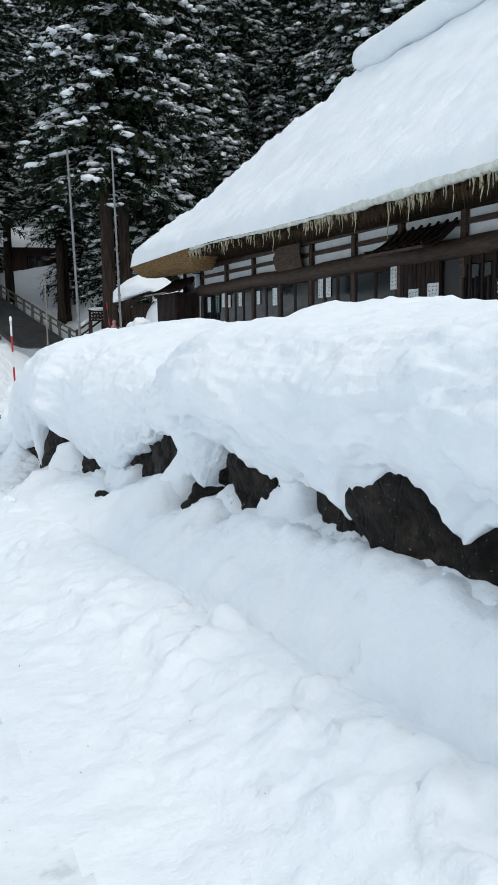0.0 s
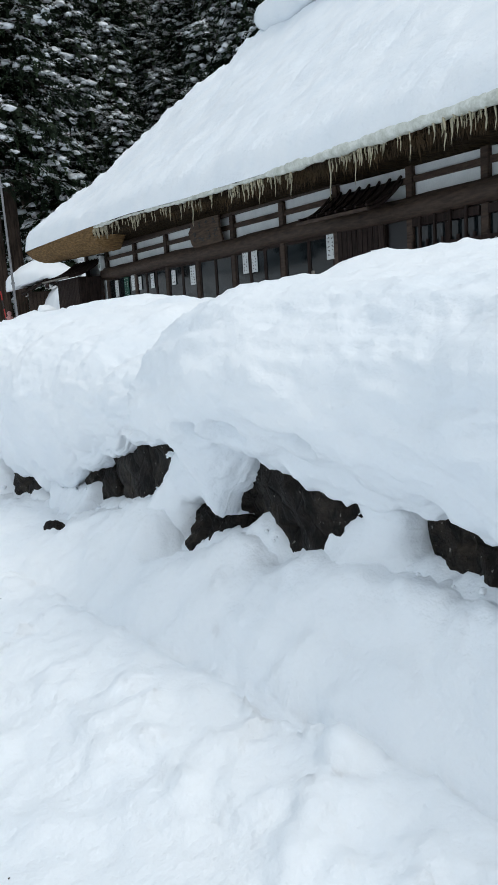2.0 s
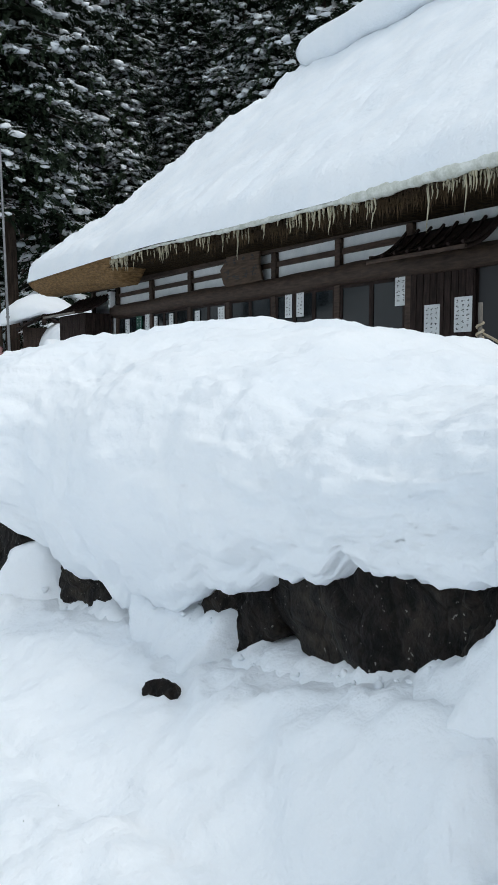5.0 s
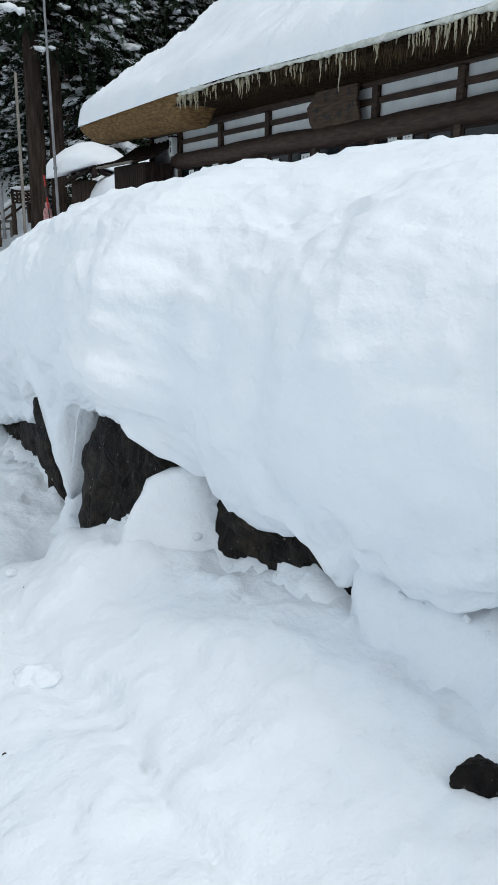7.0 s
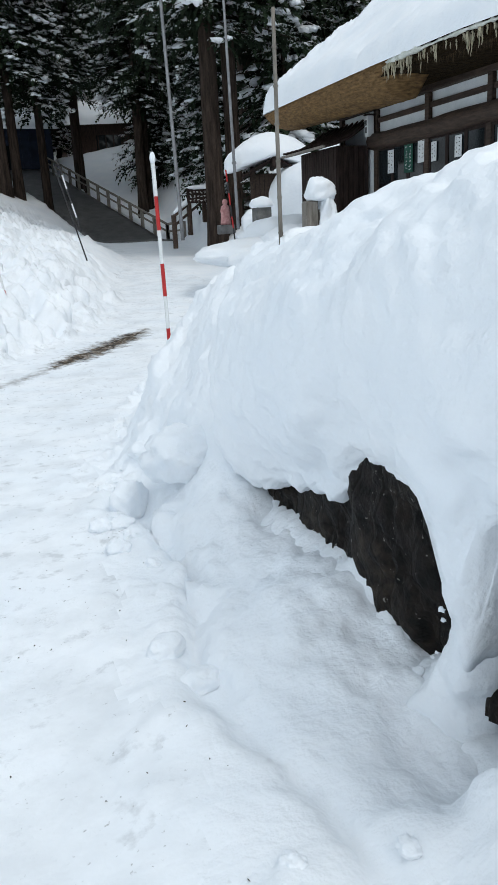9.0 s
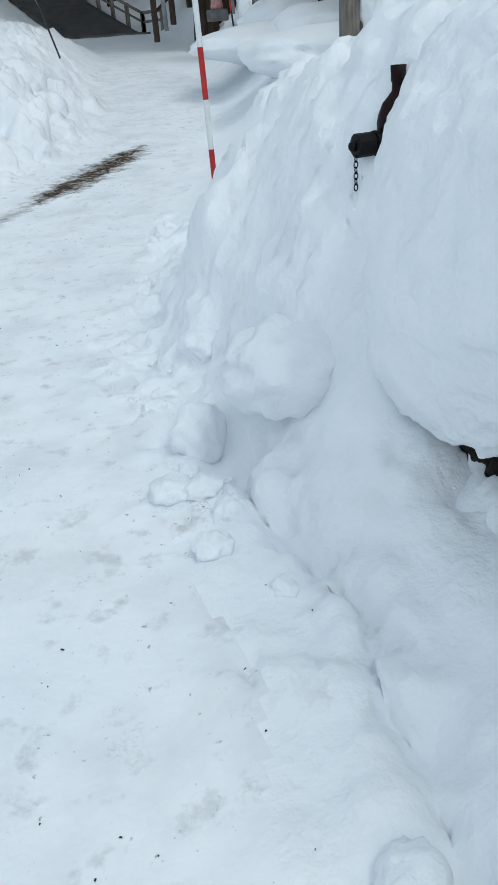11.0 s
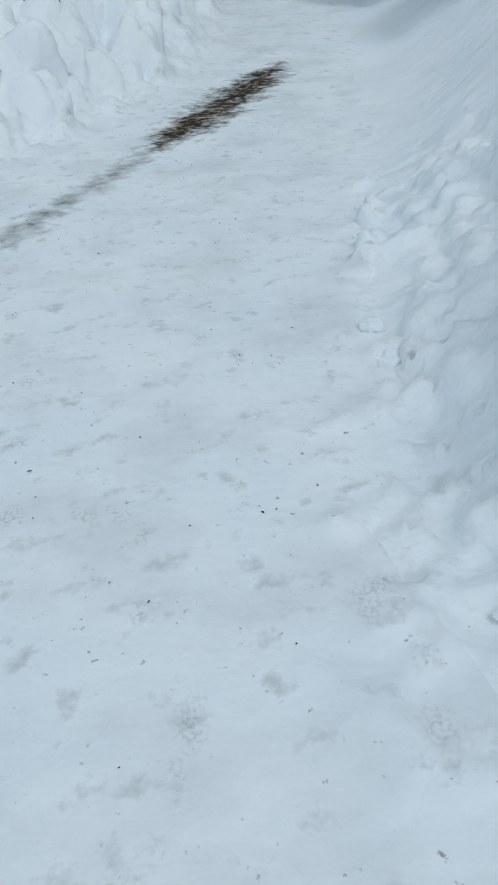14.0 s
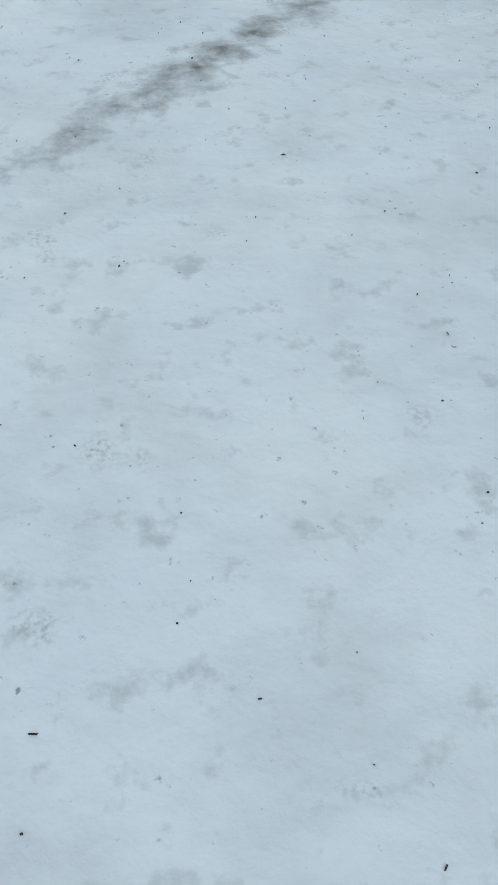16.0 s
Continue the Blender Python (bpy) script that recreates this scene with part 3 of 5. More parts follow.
def snow_cap():
    """The thick snow that lies on the stone wall and hangs over its face."""
    ys = np.arange(-5, 13.2, 0.03)
    high = hang(ys) - 0.035 + 0.045 * fbm(ys * 7, ys * 0 + 3, 103, 4, 0.65)
    high = high - 0.06 * (1 - smooth(1.9, 2.1, ys))
    wx = wall_x(ys)
    c = crest(ys) - 0.5 * smooth(11.9, 13.2, ys)
    jut = overhang(ys)
    wx = wx + 0.9 * smooth(11.6, 12.5, ys)
    fx = wx - jut
    bottom = np.minimum(high, c - 0.5)
    base = np.minimum(np.convolve(np.pad(hang(ys), 12, "edge"), np.ones(25) / 25, "valid"), c - 0.5)
    h = c - base
    ctrl = np.stack([
        np.stack((wx + 0.85, bottom + 0.10), -1),
        np.stack((wx + 0.35, bottom + 0.04), -1),
        np.stack((wx + 0.06, bottom), -1),
        np.stack((wx - 0.05, bottom + 0.05), -1),
        np.stack((fx + 0.02, base + 0.24 * h), -1),
        np.stack((fx + 0.02, base + 0.48 * h), -1),
        np.stack((fx + 0.20, base + 0.72 * h), -1),
        np.stack((fx + 0.55, base + 0.86 * h), -1),
        np.stack((wx + 1.35, c), -1),
        np.stack((wx + 2.6, c - 0.10), -1),
        np.stack((wx + 4.7, np.minimum(c, 1.9) - 0.1), -1),
        np.stack((wx + 8.3, np.minimum(c, 1.8) - 0.2), -1)])
    prof = spline(ctrl, 190)
    x, z = prof[..., 0], prof[..., 1]
    yy = np.broadcast_to(ys, x.shape)
    # swell the surface along its own outward direction
    tx, tz = np.gradient(x, axis=0), np.gradient(z, axis=0)
    ln = np.hypot(tx, tz) + 1e-6
    nx, nz = -tz / ln, tx / ln
    arc = np.broadcast_to(np.cumsum(ln, axis=0).mean(axis=1)[:, None], x.shape)
    d = 0.040 * fbm(yy * 0.9, arc * 1.5, 111, 3) + 0.055 * fbm(yy * 2.4, arc * 3.8, 121, 5, 0.6) + 0.012 * fbm(yy * 13, arc * 15, 125, 3)
    # crumbling lower edge
    d = d + np.exp(-((arc - 1.05) / 0.35) ** 2) * 0.045 * fbm(yy * 6.5, arc * 8, 145, 4, 0.62)
    # wind-cut scallops that run along the face
    face = smooth(0.9, 1.3, arc) * (1 - smooth(2.6, 3.4, arc))
    d = d + face * (0.020 * (1 - 2 * np.abs(fbm(yy * 2.0 + 0.6 * fbm(yy * 1.3, arc * 1.3, 143, 2), arc * 6.5, 141, 4, 0.6))) - 0.006)
    d = d - 0.09 * np.maximum(fbm(yy * 1.6 + 9, arc * 3.4, 131, 3) - 0.2, 0)
    # small hollows thawed into the face
    for hy, hz, w, h in ((3.79, 1.60, 0.06, 0.05), (3.53, 1.61, 0.09, 0.055), (3.08, 1.60, 0.08, 0.05)):
        d = d - 0.20 * np.exp(-(np.abs((yy - hy) / w) ** 3 + np.abs((z - hz) / h) ** 3)) * face
    x, z = x + nx * d, z + nz * d
    ob = sheet("snow_bank", np.stack((x, yy, z), -1), SNOW)
    return tagged(ob, "deep white snow bank overhanging the stone wall", "snow bank", kind="structure")


snow_cap()


def snow_face():
    """Snow that clings to the wall between the bank below and the cap above, broken open over the stones."""
    ys, zs = np.arange(-4, 11.85, 0.02), np.arange(0.08, 1.80, 0.02)
    yy, zz = np.meshgrid(ys, zs)
    d = bareness(yy + 0.03 * fbm(yy * 5, zz * 5, 151, 3), zz + 0.02 * fbm(yy * 6, zz * 6, 153, 3)) + 0.042 * fbm(yy * 11, zz * 11, 155, 4, 0.65)
    above = zz - bank_top(yy)
    proud = 0.04 + 0.06 * fbm(yy * 3.1, zz * 3.1, 157, 4, 0.6) + 0.022 * fbm(yy * 12, zz * 12, 159, 3) + 0.18 * smooth(0.25, -0.15, above)
    lip = smooth(-0.01, 0.06, -d) * 0.25 + smooth(0.0, 0.38, -d) * 0.75
    x = wall_x(yy) + 0.6 * smooth(11.2, 11.85, yy) + 0.04 - (0.04 + np.maximum(proud, 0.0)) * lip + np.clip(d * 7, 0, 0.5)
    x = x + 0.6 * smooth(0.10, 0.28, zz - hang(yy))
    ob = sheet("snow_face", np.stack((x, yy, zz), -1), SNOW)
    inner = np.minimum(np.minimum(d[:-1, :-1], d[1:, :-1]), np.minimum(d[:-1, 1:], d[1:, 1:])) > 0.05
    bm = bmesh.new()
    bm.from_mesh(ob.data)
    bm.faces.ensure_lookup_table()
    bmesh.ops.delete(bm, geom=[bm.faces[i] for i in np.flatnonzero(inner.ravel())], context="FACES")
    bm.to_mesh(ob.data)
    bm.free()
    return tagged(ob, "ragged white snow clinging to the stone wall", "snow", kind="structure")


snow_face()


# ---- retaining wall of boulders ----
def boulder(size, seed, cuts=11, rough=0.10):
    """A broken stone: a lumpy mass sheared off by flat breaks."""
    rnd = random.Random(seed)
    bm = bmesh.new()
    bmesh.ops.create_icosphere(bm, subdivisions=5, radius=1.0)
    planes = [(Vector((rnd.gauss(0, 1), rnd.gauss(0, 1), rnd.gauss(0, 1))).normalized(), rnd.uniform(0.62, 0.86)) for _ in range(cuts)]
    planes.append((Vector((-1, rnd.uniform(-0.2, 0.2), rnd.uniform(-0.1, 0.35))).normalized(), 0.60))
    for v in bm.verts:
        d = v.co.normalized()
        k = min([1.0] + [lim / d.dot(n) for n, lim in planes if d.dot(n) > 1e-3])
        k *= 1 + rough * noise.fractal(d * 2.2 + Vector((seed, 0, 0)), 0.9, 2.0, 6)
        k += 0.05 * noise.noise(d * 4.5 + Vector((0, seed, 0))) + 0.018 * noise.noise(Vector((d.y * 9, d.x * 9, d.z * 5 + seed))) + 0.02 * noise.noise(d * 19 + Vector((seed, 0, 0)))
        v.co = Vector((d.x * k * size[0], d.y * k * size[1], d.z * k * size[2]))
    return bm


def stone_wall():
    wall = thing("stone_wall", (0, 0, 0), "retaining wall of dark wet boulders under snow", "wall", kind="structure")
    rnd = random.Random(5)
    # middle along the wall, width, height, middle height, how far proud
    specs = ((-0.9, 1.6, 1.1, 1.1, 0.0), (0.35, 0.9, 0.9, 1.15, -0.10), (1.38, 1.35, 1.0, 1.25, 0.06), (2.36, 0.85, 0.9, 1.2, 0.0), (2.98, 0.5, 0.6, 1.0, -0.05),
             (3.50, 1.05, 0.9, 1.15, 0.04), (4.25, 0.52, 0.5, 0.92, 0.04), (4.05, 0.6, 0.6, 1.35, -0.12), (4.72, 0.55, 0.8, 1.3, -0.06), (5.40, 1.45, 0.95, 1.1, 0.02),
             (6.28, 0.55, 0.6, 0.98, -0.02), (6.95, 0.8, 0.8, 0.8, -0.1), (7.62, 1.05, 0.62, 0.80, 0.04),
             (8.52, 0.92, 1.20, 0.70, 0.05), (9.2, 0.5, 0.8, 0.6, -0.08), (9.74, 0.66, 1.15, 0.60, 0.08), (10.50, 1.10, 0.95, 0.46, 0.02), (11.25, 0.6, 0.7, 0.55, -0.02), (11.9, 0.8, 0.7, 0.4, -0.2))
    for i, (yc, w, h, zc, proud) in enumerate(specs):
        ob = part("stone", boulder((0.55, w * 0.72, h * 0.74), i + 3), ROCK, wall, smooth_shade=True)
        ob.matrix_world = pose(float(wall_x(yc)) + 0.41 - proud, yc, zc, rnd.uniform(-9, 9), rnd.uniform(-6, 6), rnd.uniform(-8, 8))
    ob = part("stone", boulder((0.08, 0.10, 0.09), 71), ROCK, wall, smooth_shade=True)
    ob.matrix_world = pose(1.67, 6.21, 0.63, 10, 0, 20)
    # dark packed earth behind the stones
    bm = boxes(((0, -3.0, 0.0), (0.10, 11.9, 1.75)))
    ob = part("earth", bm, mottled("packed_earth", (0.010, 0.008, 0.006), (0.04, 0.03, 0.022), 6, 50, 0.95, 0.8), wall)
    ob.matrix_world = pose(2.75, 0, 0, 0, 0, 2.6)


stone_wall()


def snow_clumps():
    """Crumbs along the edges of the gaps."""
    rnd = random.Random(17)
    bm = bmesh.new()
    for top, low in GAPS:
        for k in range(int((top[-1][0] - top[0][0]) * 9)):
            y = rnd.uniform(top[0][0], top[-1][0])
            r = min(rnd.expovariate(1 / 0.006) + 0.006, 0.022)
            x, z = float(wall_x(y)) - rnd.uniform(-0.03, 0.03), float(np.interp(y, *zip(*low))) - rnd.uniform(0.02, 0.05)
            blob(bm, (x, y, z), (r, r * rnd.uniform(0.8, 1.5), r * 0.9), k, 0.6, 2, 2.6)
    tagged(part("snow_crumbs", bm, SNOW, None, smooth_shade=True), "crumbs of snow along the bare stones", "snow crumbs", kind="stuff")


snow_clumps()


# ---- thatched house ----
HX, EX, RX = 9.98, 8.25, 14.4      # front wall, eave, ridge
HY0, HY1 = 0.0, 27.03
EY0, EY1 = -1.2, 28.1
EZ, RZ = 4.86, 10.52


def eave_lift(y):
    """The eave rises towards the sheltered corner."""
    return np.interp(y, (12, 16, 19, 22, 28), (0.0, 0.08, 0.19, 0.22, 0.20))


def roof_height(x, y):
    k = (RZ - EZ) / (RX - EX)
    front = EZ + (x - EX) * k
    back = EZ + (2 * RX - EX - x) * k
    left = EZ + (EY1 - y) * 0.86
    right = EZ + (y - EY0) * 0.86
    return np.minimum(np.minimum(front, back), np.minimum(left, right))


GLASS, gn, gl, gb = material("dark_window_glass", 0.04)
gb.inputs["Base Color"].default_value = (0.012, 0.016, 0.018, 1)
gb.inputs["Specular IOR Level"].default_value = 0.35
PAPER = mottled("notice_paper", (0.58, 0.60, 0.60), (0.76, 0.78, 0.78), 4, 40, 0.8, 0.05)
INK, gn, gl, gb = material("black_ink", 0.6)
gb.inputs["Base Color"].default_value = (0.02, 0.02, 0.022, 1)
GREEN_CLOTH = mottled("dark_green_banner", (0.01, 0.05, 0.035), (0.025, 0.10, 0.07), 4, 40, 0.8, 0.1)
WHITE_PAINT = mottled("white_paint", (0.62, 0.64, 0.65), (0.80, 0.82, 0.82), 5, 60, 0.5, 0.1)
RED_PAINT = mottled("faded_red_paint", (0.34, 0.018, 0.020), (0.52, 0.035, 0.032), 5, 60, 0.45, 0.1)
# one thatch in two tones: eave shade painted near black, lit corner brown
THATCH_SHADED = mottled("shaded_dark_thatch", (0.006, 0.004, 0.003), (0.050, 0.034, 0.018), 5, 60, 0.9, 1.0, stretch=(2, 2, 10), depth=0.05, shine=0.05)
THATCH_LIT = mottled("lit_brown_thatch", (0.09, 0.050, 0.020), (0.34, 0.20, 0.08), 3, 50, 0.9, 1.0, stretch=(2, 2, 10), depth=0.05)
ICE, gn, gl, gb = material("yellowed_ice", 0.15)
gb.inputs["Base Color"].default_value = (0.62, 0.57, 0.42, 1)
gb.inputs["Transmission Weight"].default_value = 0.35
gb.inputs["IOR"].default_value = 1.31
ICE_EDGE = mottled("refrozen_eave_ice", (0.42, 0.44, 0.38), (0.72, 0.74, 0.70), 6, 30, 0.3, 0.4)
TIMBER_GREY = mottled("grey_weathered_wood", (0.09, 0.08, 0.07), (0.26, 0.24, 0.21), 4, 40, 0.8, 0.5, stretch=(5, 5, 0.8))
STEEL = mottled("dull_galvanised_steel", (0.16, 0.16, 0.17), (0.30, 0.31, 0.32), 4, 40, 0.5, 0.1, metal=0.4)


def brush_marks(parent, x, y0, y1, z0, z1, columns, mat, seed, proud=0.006):
    """Columns of unreadable brush marks on a sheet that faces the road."""
    rnd = random.Random(seed)
    bm = bmesh.new()
    w = (y1 - y0) / columns
    for c in range(columns):
        yc = y0 + (c + 0.5) * w
        z = z1 - 0.04
        while z > z0 + 0.07:
            h = rnd.uniform(0.035, 0.065)
            for _ in range(3):
                a = rnd.uniform(-0.28, 0.1) * w
                b = rnd.uniform(0.0, h * 0.8)
                box(bm, (x - proud, yc + a, z - b - 0.012), (x - proud + 0.003, yc + a + rnd.uniform(0.1, 0.3) * w, z - b))
            z -= h + 0.03
    return tagged(part("lettering", bm, mat, parent, "brush lettering"), kind="stuff")


def house():
    h = thing("house", (0, 0, 0), "old thatched timber house under deep snow", "house")
    xs = np.linspace(EX - 0.10, 2 * RX - EX + 0.10, 150)
    ys = np.linspace(EY0 - 0.12, EY1 + 0.12, 420)
    gx, gy = np.meshgrid(xs, ys)
    edge = np.minimum(np.minimum(gx - xs[0], xs[-1] - gx), np.minimum(gy - ys[0], ys[-1] - gy))
    base = roof_height(gx, gy)
    t = 0.42 + 0.10 * fbm(gx * 0.5, gy * 0.5, 201, 3)
    round_off = np.sqrt(np.clip(1 - (1 - np.clip(edge / 0.30, 0, 1)) ** 2, 0, 1))
    z = np.minimum(base, RZ) + t * round_off + 0.09 * fbm(gx * 1.5, gy * 1.0, 211, 3, 0.5) * round_off
    z = z - 0.10 * np.maximum(fbm(gx * 1.1, gy * 2.6, 221, 3) - 0.22, 0) * round_off
    z = z + eave_lift(gy) * np.exp(-np.clip(gx - EX, 0, None) / 0.9)
    # lumps along the hips
    hip = np.abs((gx - EX) * (RZ - EZ) / (RX - EX) - np.minimum(EY1 - gy, gy - EY0) * 0.86)
    z = z + np.exp(-(hip / 0.7) ** 2) * (0.10 + 0.22 * fbm(gx * 2.3, gy * 2.3, 231, 4, 0.6)) * round_off
    z = z - 0.07 * np.maximum(fbm(gx * 3.2, gy * 3.2, 241, 3) - 0.25, 0) * round_off
    ob = sheet("roof_snow", np.stack((gx, gy, z - 0.03), -1), SNOW)
    ob.parent = h
    tagged(ob, "thick white snow on the roof")

    def ring(inset, drop, y0=EY0, y1=EY1):
        far = drop * 0.15 if drop > 0 else drop
        return [(EX + inset, y0 + inset, EZ - drop), (2 * RX - EX - inset, y0 + inset, EZ - drop), (2 * RX - EX - inset, y1 - inset, EZ - far), (EX + inset, y1 - inset, EZ - far)]

    # the shade under the eave is put into the thatch colour
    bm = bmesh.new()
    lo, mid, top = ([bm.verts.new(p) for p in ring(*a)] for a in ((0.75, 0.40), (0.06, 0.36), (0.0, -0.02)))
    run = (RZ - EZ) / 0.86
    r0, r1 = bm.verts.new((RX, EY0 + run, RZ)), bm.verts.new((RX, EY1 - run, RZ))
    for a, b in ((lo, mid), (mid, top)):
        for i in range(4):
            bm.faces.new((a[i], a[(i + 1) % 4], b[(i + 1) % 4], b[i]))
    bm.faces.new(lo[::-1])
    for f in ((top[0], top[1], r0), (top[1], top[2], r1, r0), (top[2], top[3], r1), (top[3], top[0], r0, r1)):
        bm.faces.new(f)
    part("thatch_roof", bm, THATCH_SHADED, h, "straw thatch, near black for the shade under the eave")
    # thatch of the sheltered corner in its lit brown tone, its cut edge curving under
    n, m = 60, 14
    pts = np.zeros((m, n, 3))
    for i in range(n):
        k = i / (n - 1)
        y = 21.45 + k * (EY1 - 21.45)
        thick = 0.66 * (1 - 0.42 * k) * min(1, 0.35 + k * 8)
        for j in range(m):
            a = j / (m - 1)
            pts[j, i] = (EX - 0.05 + 0.95 * a ** 1.4 + 0.03 * noise.noise(Vector((k * 60, a * 9, 0))), y - 0.1 * a * k, EZ + 0.17 - 0.10 * k - thick * math.sin(min(a * 1.9, 1.57)) + 0.05 * max(a - 0.8, 0) + 0.02 * noise.noise(Vector((k * 90, a * 12, 5))))
    ob = sheet("eave_corner", pts, THATCH_LIT)
    sol = ob.modifiers.new("thick", "SOLIDIFY")
    sol.thickness, sol.offset = 0.05, 0
    ob.parent = h
    tagged(ob, "brown straw of the cut eave corner, toned as lit")
    # snow roll along the ridge
    bm = bmesh.new()
    k_n = 26
    pts = [(RX - 0.05 + 0.04 * math.sin(k), EY1 - run - 0.15 - k * (EY1 - EY0 - 2 * run) / k_n, RZ + 0.70 + 0.03 * math.sin(2 * k)) for k in range(k_n + 1)]
    pts.insert(0, (pts[0][0], pts[0][1] + 0.22, pts[0][2]))
    tube(bm, pts, [0.30, 0.40] + [0.44 + 0.03 * math.sin(k * 1.7) for k in range(k_n)], 18)
    part("ridge_snow", bm, SNOW, h, "rounded roll of snow along the ridge", True)
    # walls and frame
    zb = 1.2
    for lo_, hi_ in (((HX + 0.04, HY0, zb), (HX + 0.2, HY1, 4.70)), ((HX + 0.2, HY1 - 0.2, zb), (2 * RX - HX, HY1, 4.70)), ((HX + 0.2, HY0, zb), (2 * RX - HX, HY0 + 0.2, 4.70)), ((2 * RX - HX - 0.2, HY0 + 0.2, zb), (2 * RX - HX, HY1 - 0.2, 4.70))):
        part("wall", boxes((lo_, hi_)), PLASTER, h)
    bm = bmesh.new()
    tube(bm, [(HX - 0.06, y, 3.90 + 0.02 * math.sin(y)) for y in np.linspace(HY0, 25.2, 40)], [0.20 + 0.012 * math.sin(k * 2.1) for k in range(40)], 12)
    part("lintel_log", bm, WOOD_DARK, h, "rough round lintel log", True)
    part("eave_beam", boxes(((HX - 0.16, HY0, 4.62), (HX + 0.03, HY1, 4.80)), bevel=0.02), WOOD_DARK, h)
    part("eave_pole", tube(bmesh.new(), [(HX - 0.22, y, 4.80) for y in np.linspace(HY0, HY1 + 0.5, 20)], [0.035] * 20, 8), TIMBER_GREY, h, "thin grey pole under the eave", True)
    posts = [27.0, 25.1, 22.8, 20.6, 18.75, 16.9, 14.78, 12.88, 10.79, 9.1, 7.0, 5.0, 3.0, 1.0]
    for y in posts:
        part("post", boxes(((HX - 0.07, y - 0.08, zb), (HX + 0.035, y + 0.08, 4.62)), bevel=0.012), WOOD_DARK, h)
    for ya, yb in zip(posts, posts[1:]):
        part("rail", boxes(((HX - 0.035, yb + 0.085, 4.315), (HX + 0.038, ya - 0.085, 4.425)), bevel=0.01), WOOD_DARK, h)
    # sliding glazed doors
    for ya, yb in ((25.1, 22.8), (22.8, 20.6), (20.6, 18.75), (18.75, 16.9), (16.9, 14.78), (14.78, 12.88)):
        nn = 2 if (ya - yb) < 1.95 else 3
        w = (ya - yb - 0.18) / nn
        for k in range(nn):
            y0 = yb + 0.09 + k * w
            d = part("sliding_door", boxes(((HX - 0.045, y0, zb), (HX - 0.005, y0 + 0.055, 3.74)), ((HX - 0.045, y0 + w - 0.055, zb), (HX - 0.005, y0 + w, 3.74)), ((HX - 0.045, y0 + 0.055, 3.66), (HX - 0.005, y0 + w - 0.055, 3.74)), ((HX - 0.045, y0 + 0.055, 2.0), (HX - 0.005, y0 + w - 0.055, 2.06))), WOOD_BLACK, h, "dark framed glass sliding door")
            part("pane", boxes(((HX - 0.03, y0 + 0.056, 2.06), (HX - 0.022, y0 + w - 0.056, 3.66))), GLASS, d)
    part("inner_wall", boxes(((HX + 0.012, 10.9, zb), (HX + 0.036, 25.0, 3.74))), WOOD_BLACK, h)
    # lattice window
    for ya, yb in ((10.79, 9.1), (9.1, 7.0), (7.0, 5.0), (5.0, 3.0)):
        w = part("lattice_window", boxes(((HX - 0.10, yb + 0.085, 3.55), (HX - 0.03, ya - 0.085, 3.70)), bevel=0.01), WOOD_BLACK, h, "dark window behind wooden bars")
        part("window_sill", boxes(((HX - 0.10, yb + 0.085, 2.0), (HX - 0.03, ya - 0.085, 2.12)), bevel=0.01), WOOD_BLACK, w)
        part("pane", boxes(((HX - 0.012, yb + 0.085, 2.12), (HX + 0.0, ya - 0.085, 3.55))), GLASS, w)
        part("frame", boxes(((HX - 0.028, (ya + yb) / 2 - 0.04, 2.12), (HX - 0.013, (ya + yb) / 2 + 0.04, 3.55))), WOOD_BLACK, w)
        nb = 9
        for k in range(nb):
            y = yb + 0.15 + k * (ya - yb - 0.3) / (nb - 1)
            tall = 3.78 if k % 2 else 3.30
            part("bar", boxes(((HX - 0.155, y - 0.025, 2.0), (HX - 0.105, y + 0.025, tall)), bevel=0.006), WOOD_BLACK, w)
    sign = part("window_board", boxes(((HX - 0.185, 8.45, 2.55), (HX - 0.165, 9.75, 3.22))), WOOD_BLACK, h, "black board with white lettering")
    brush_marks(sign, HX - 0.185, 8.5, 9.7, 2.55, 3.20, 7, WHITE_PAINT, 3)
    # boarded door with its awning
    d = part("boarded_door", boxes(((HX - 0.08, 11.42, zb), (HX - 0.04, 12.80, 3.86))), WOOD_BLACK, h, "dark vertical board door")
    for k in range(9):
        y = 11.44 + k * 0.152
        part("board", boxes(((HX - 0.10, y, zb), (HX - 0.081, y + 0.135, 3.84)), bevel=0.004), WOOD_BLACK, d)
    # flat black panel stands in for the shade inside the open doorway
    part("doorway", boxes(((HX + 0.0, 10.88, zb), (HX + 0.037, 11.40, 3.86))), INK, h, "flat black panel painted as the unlit doorway")
    return h


HOUSE = house()


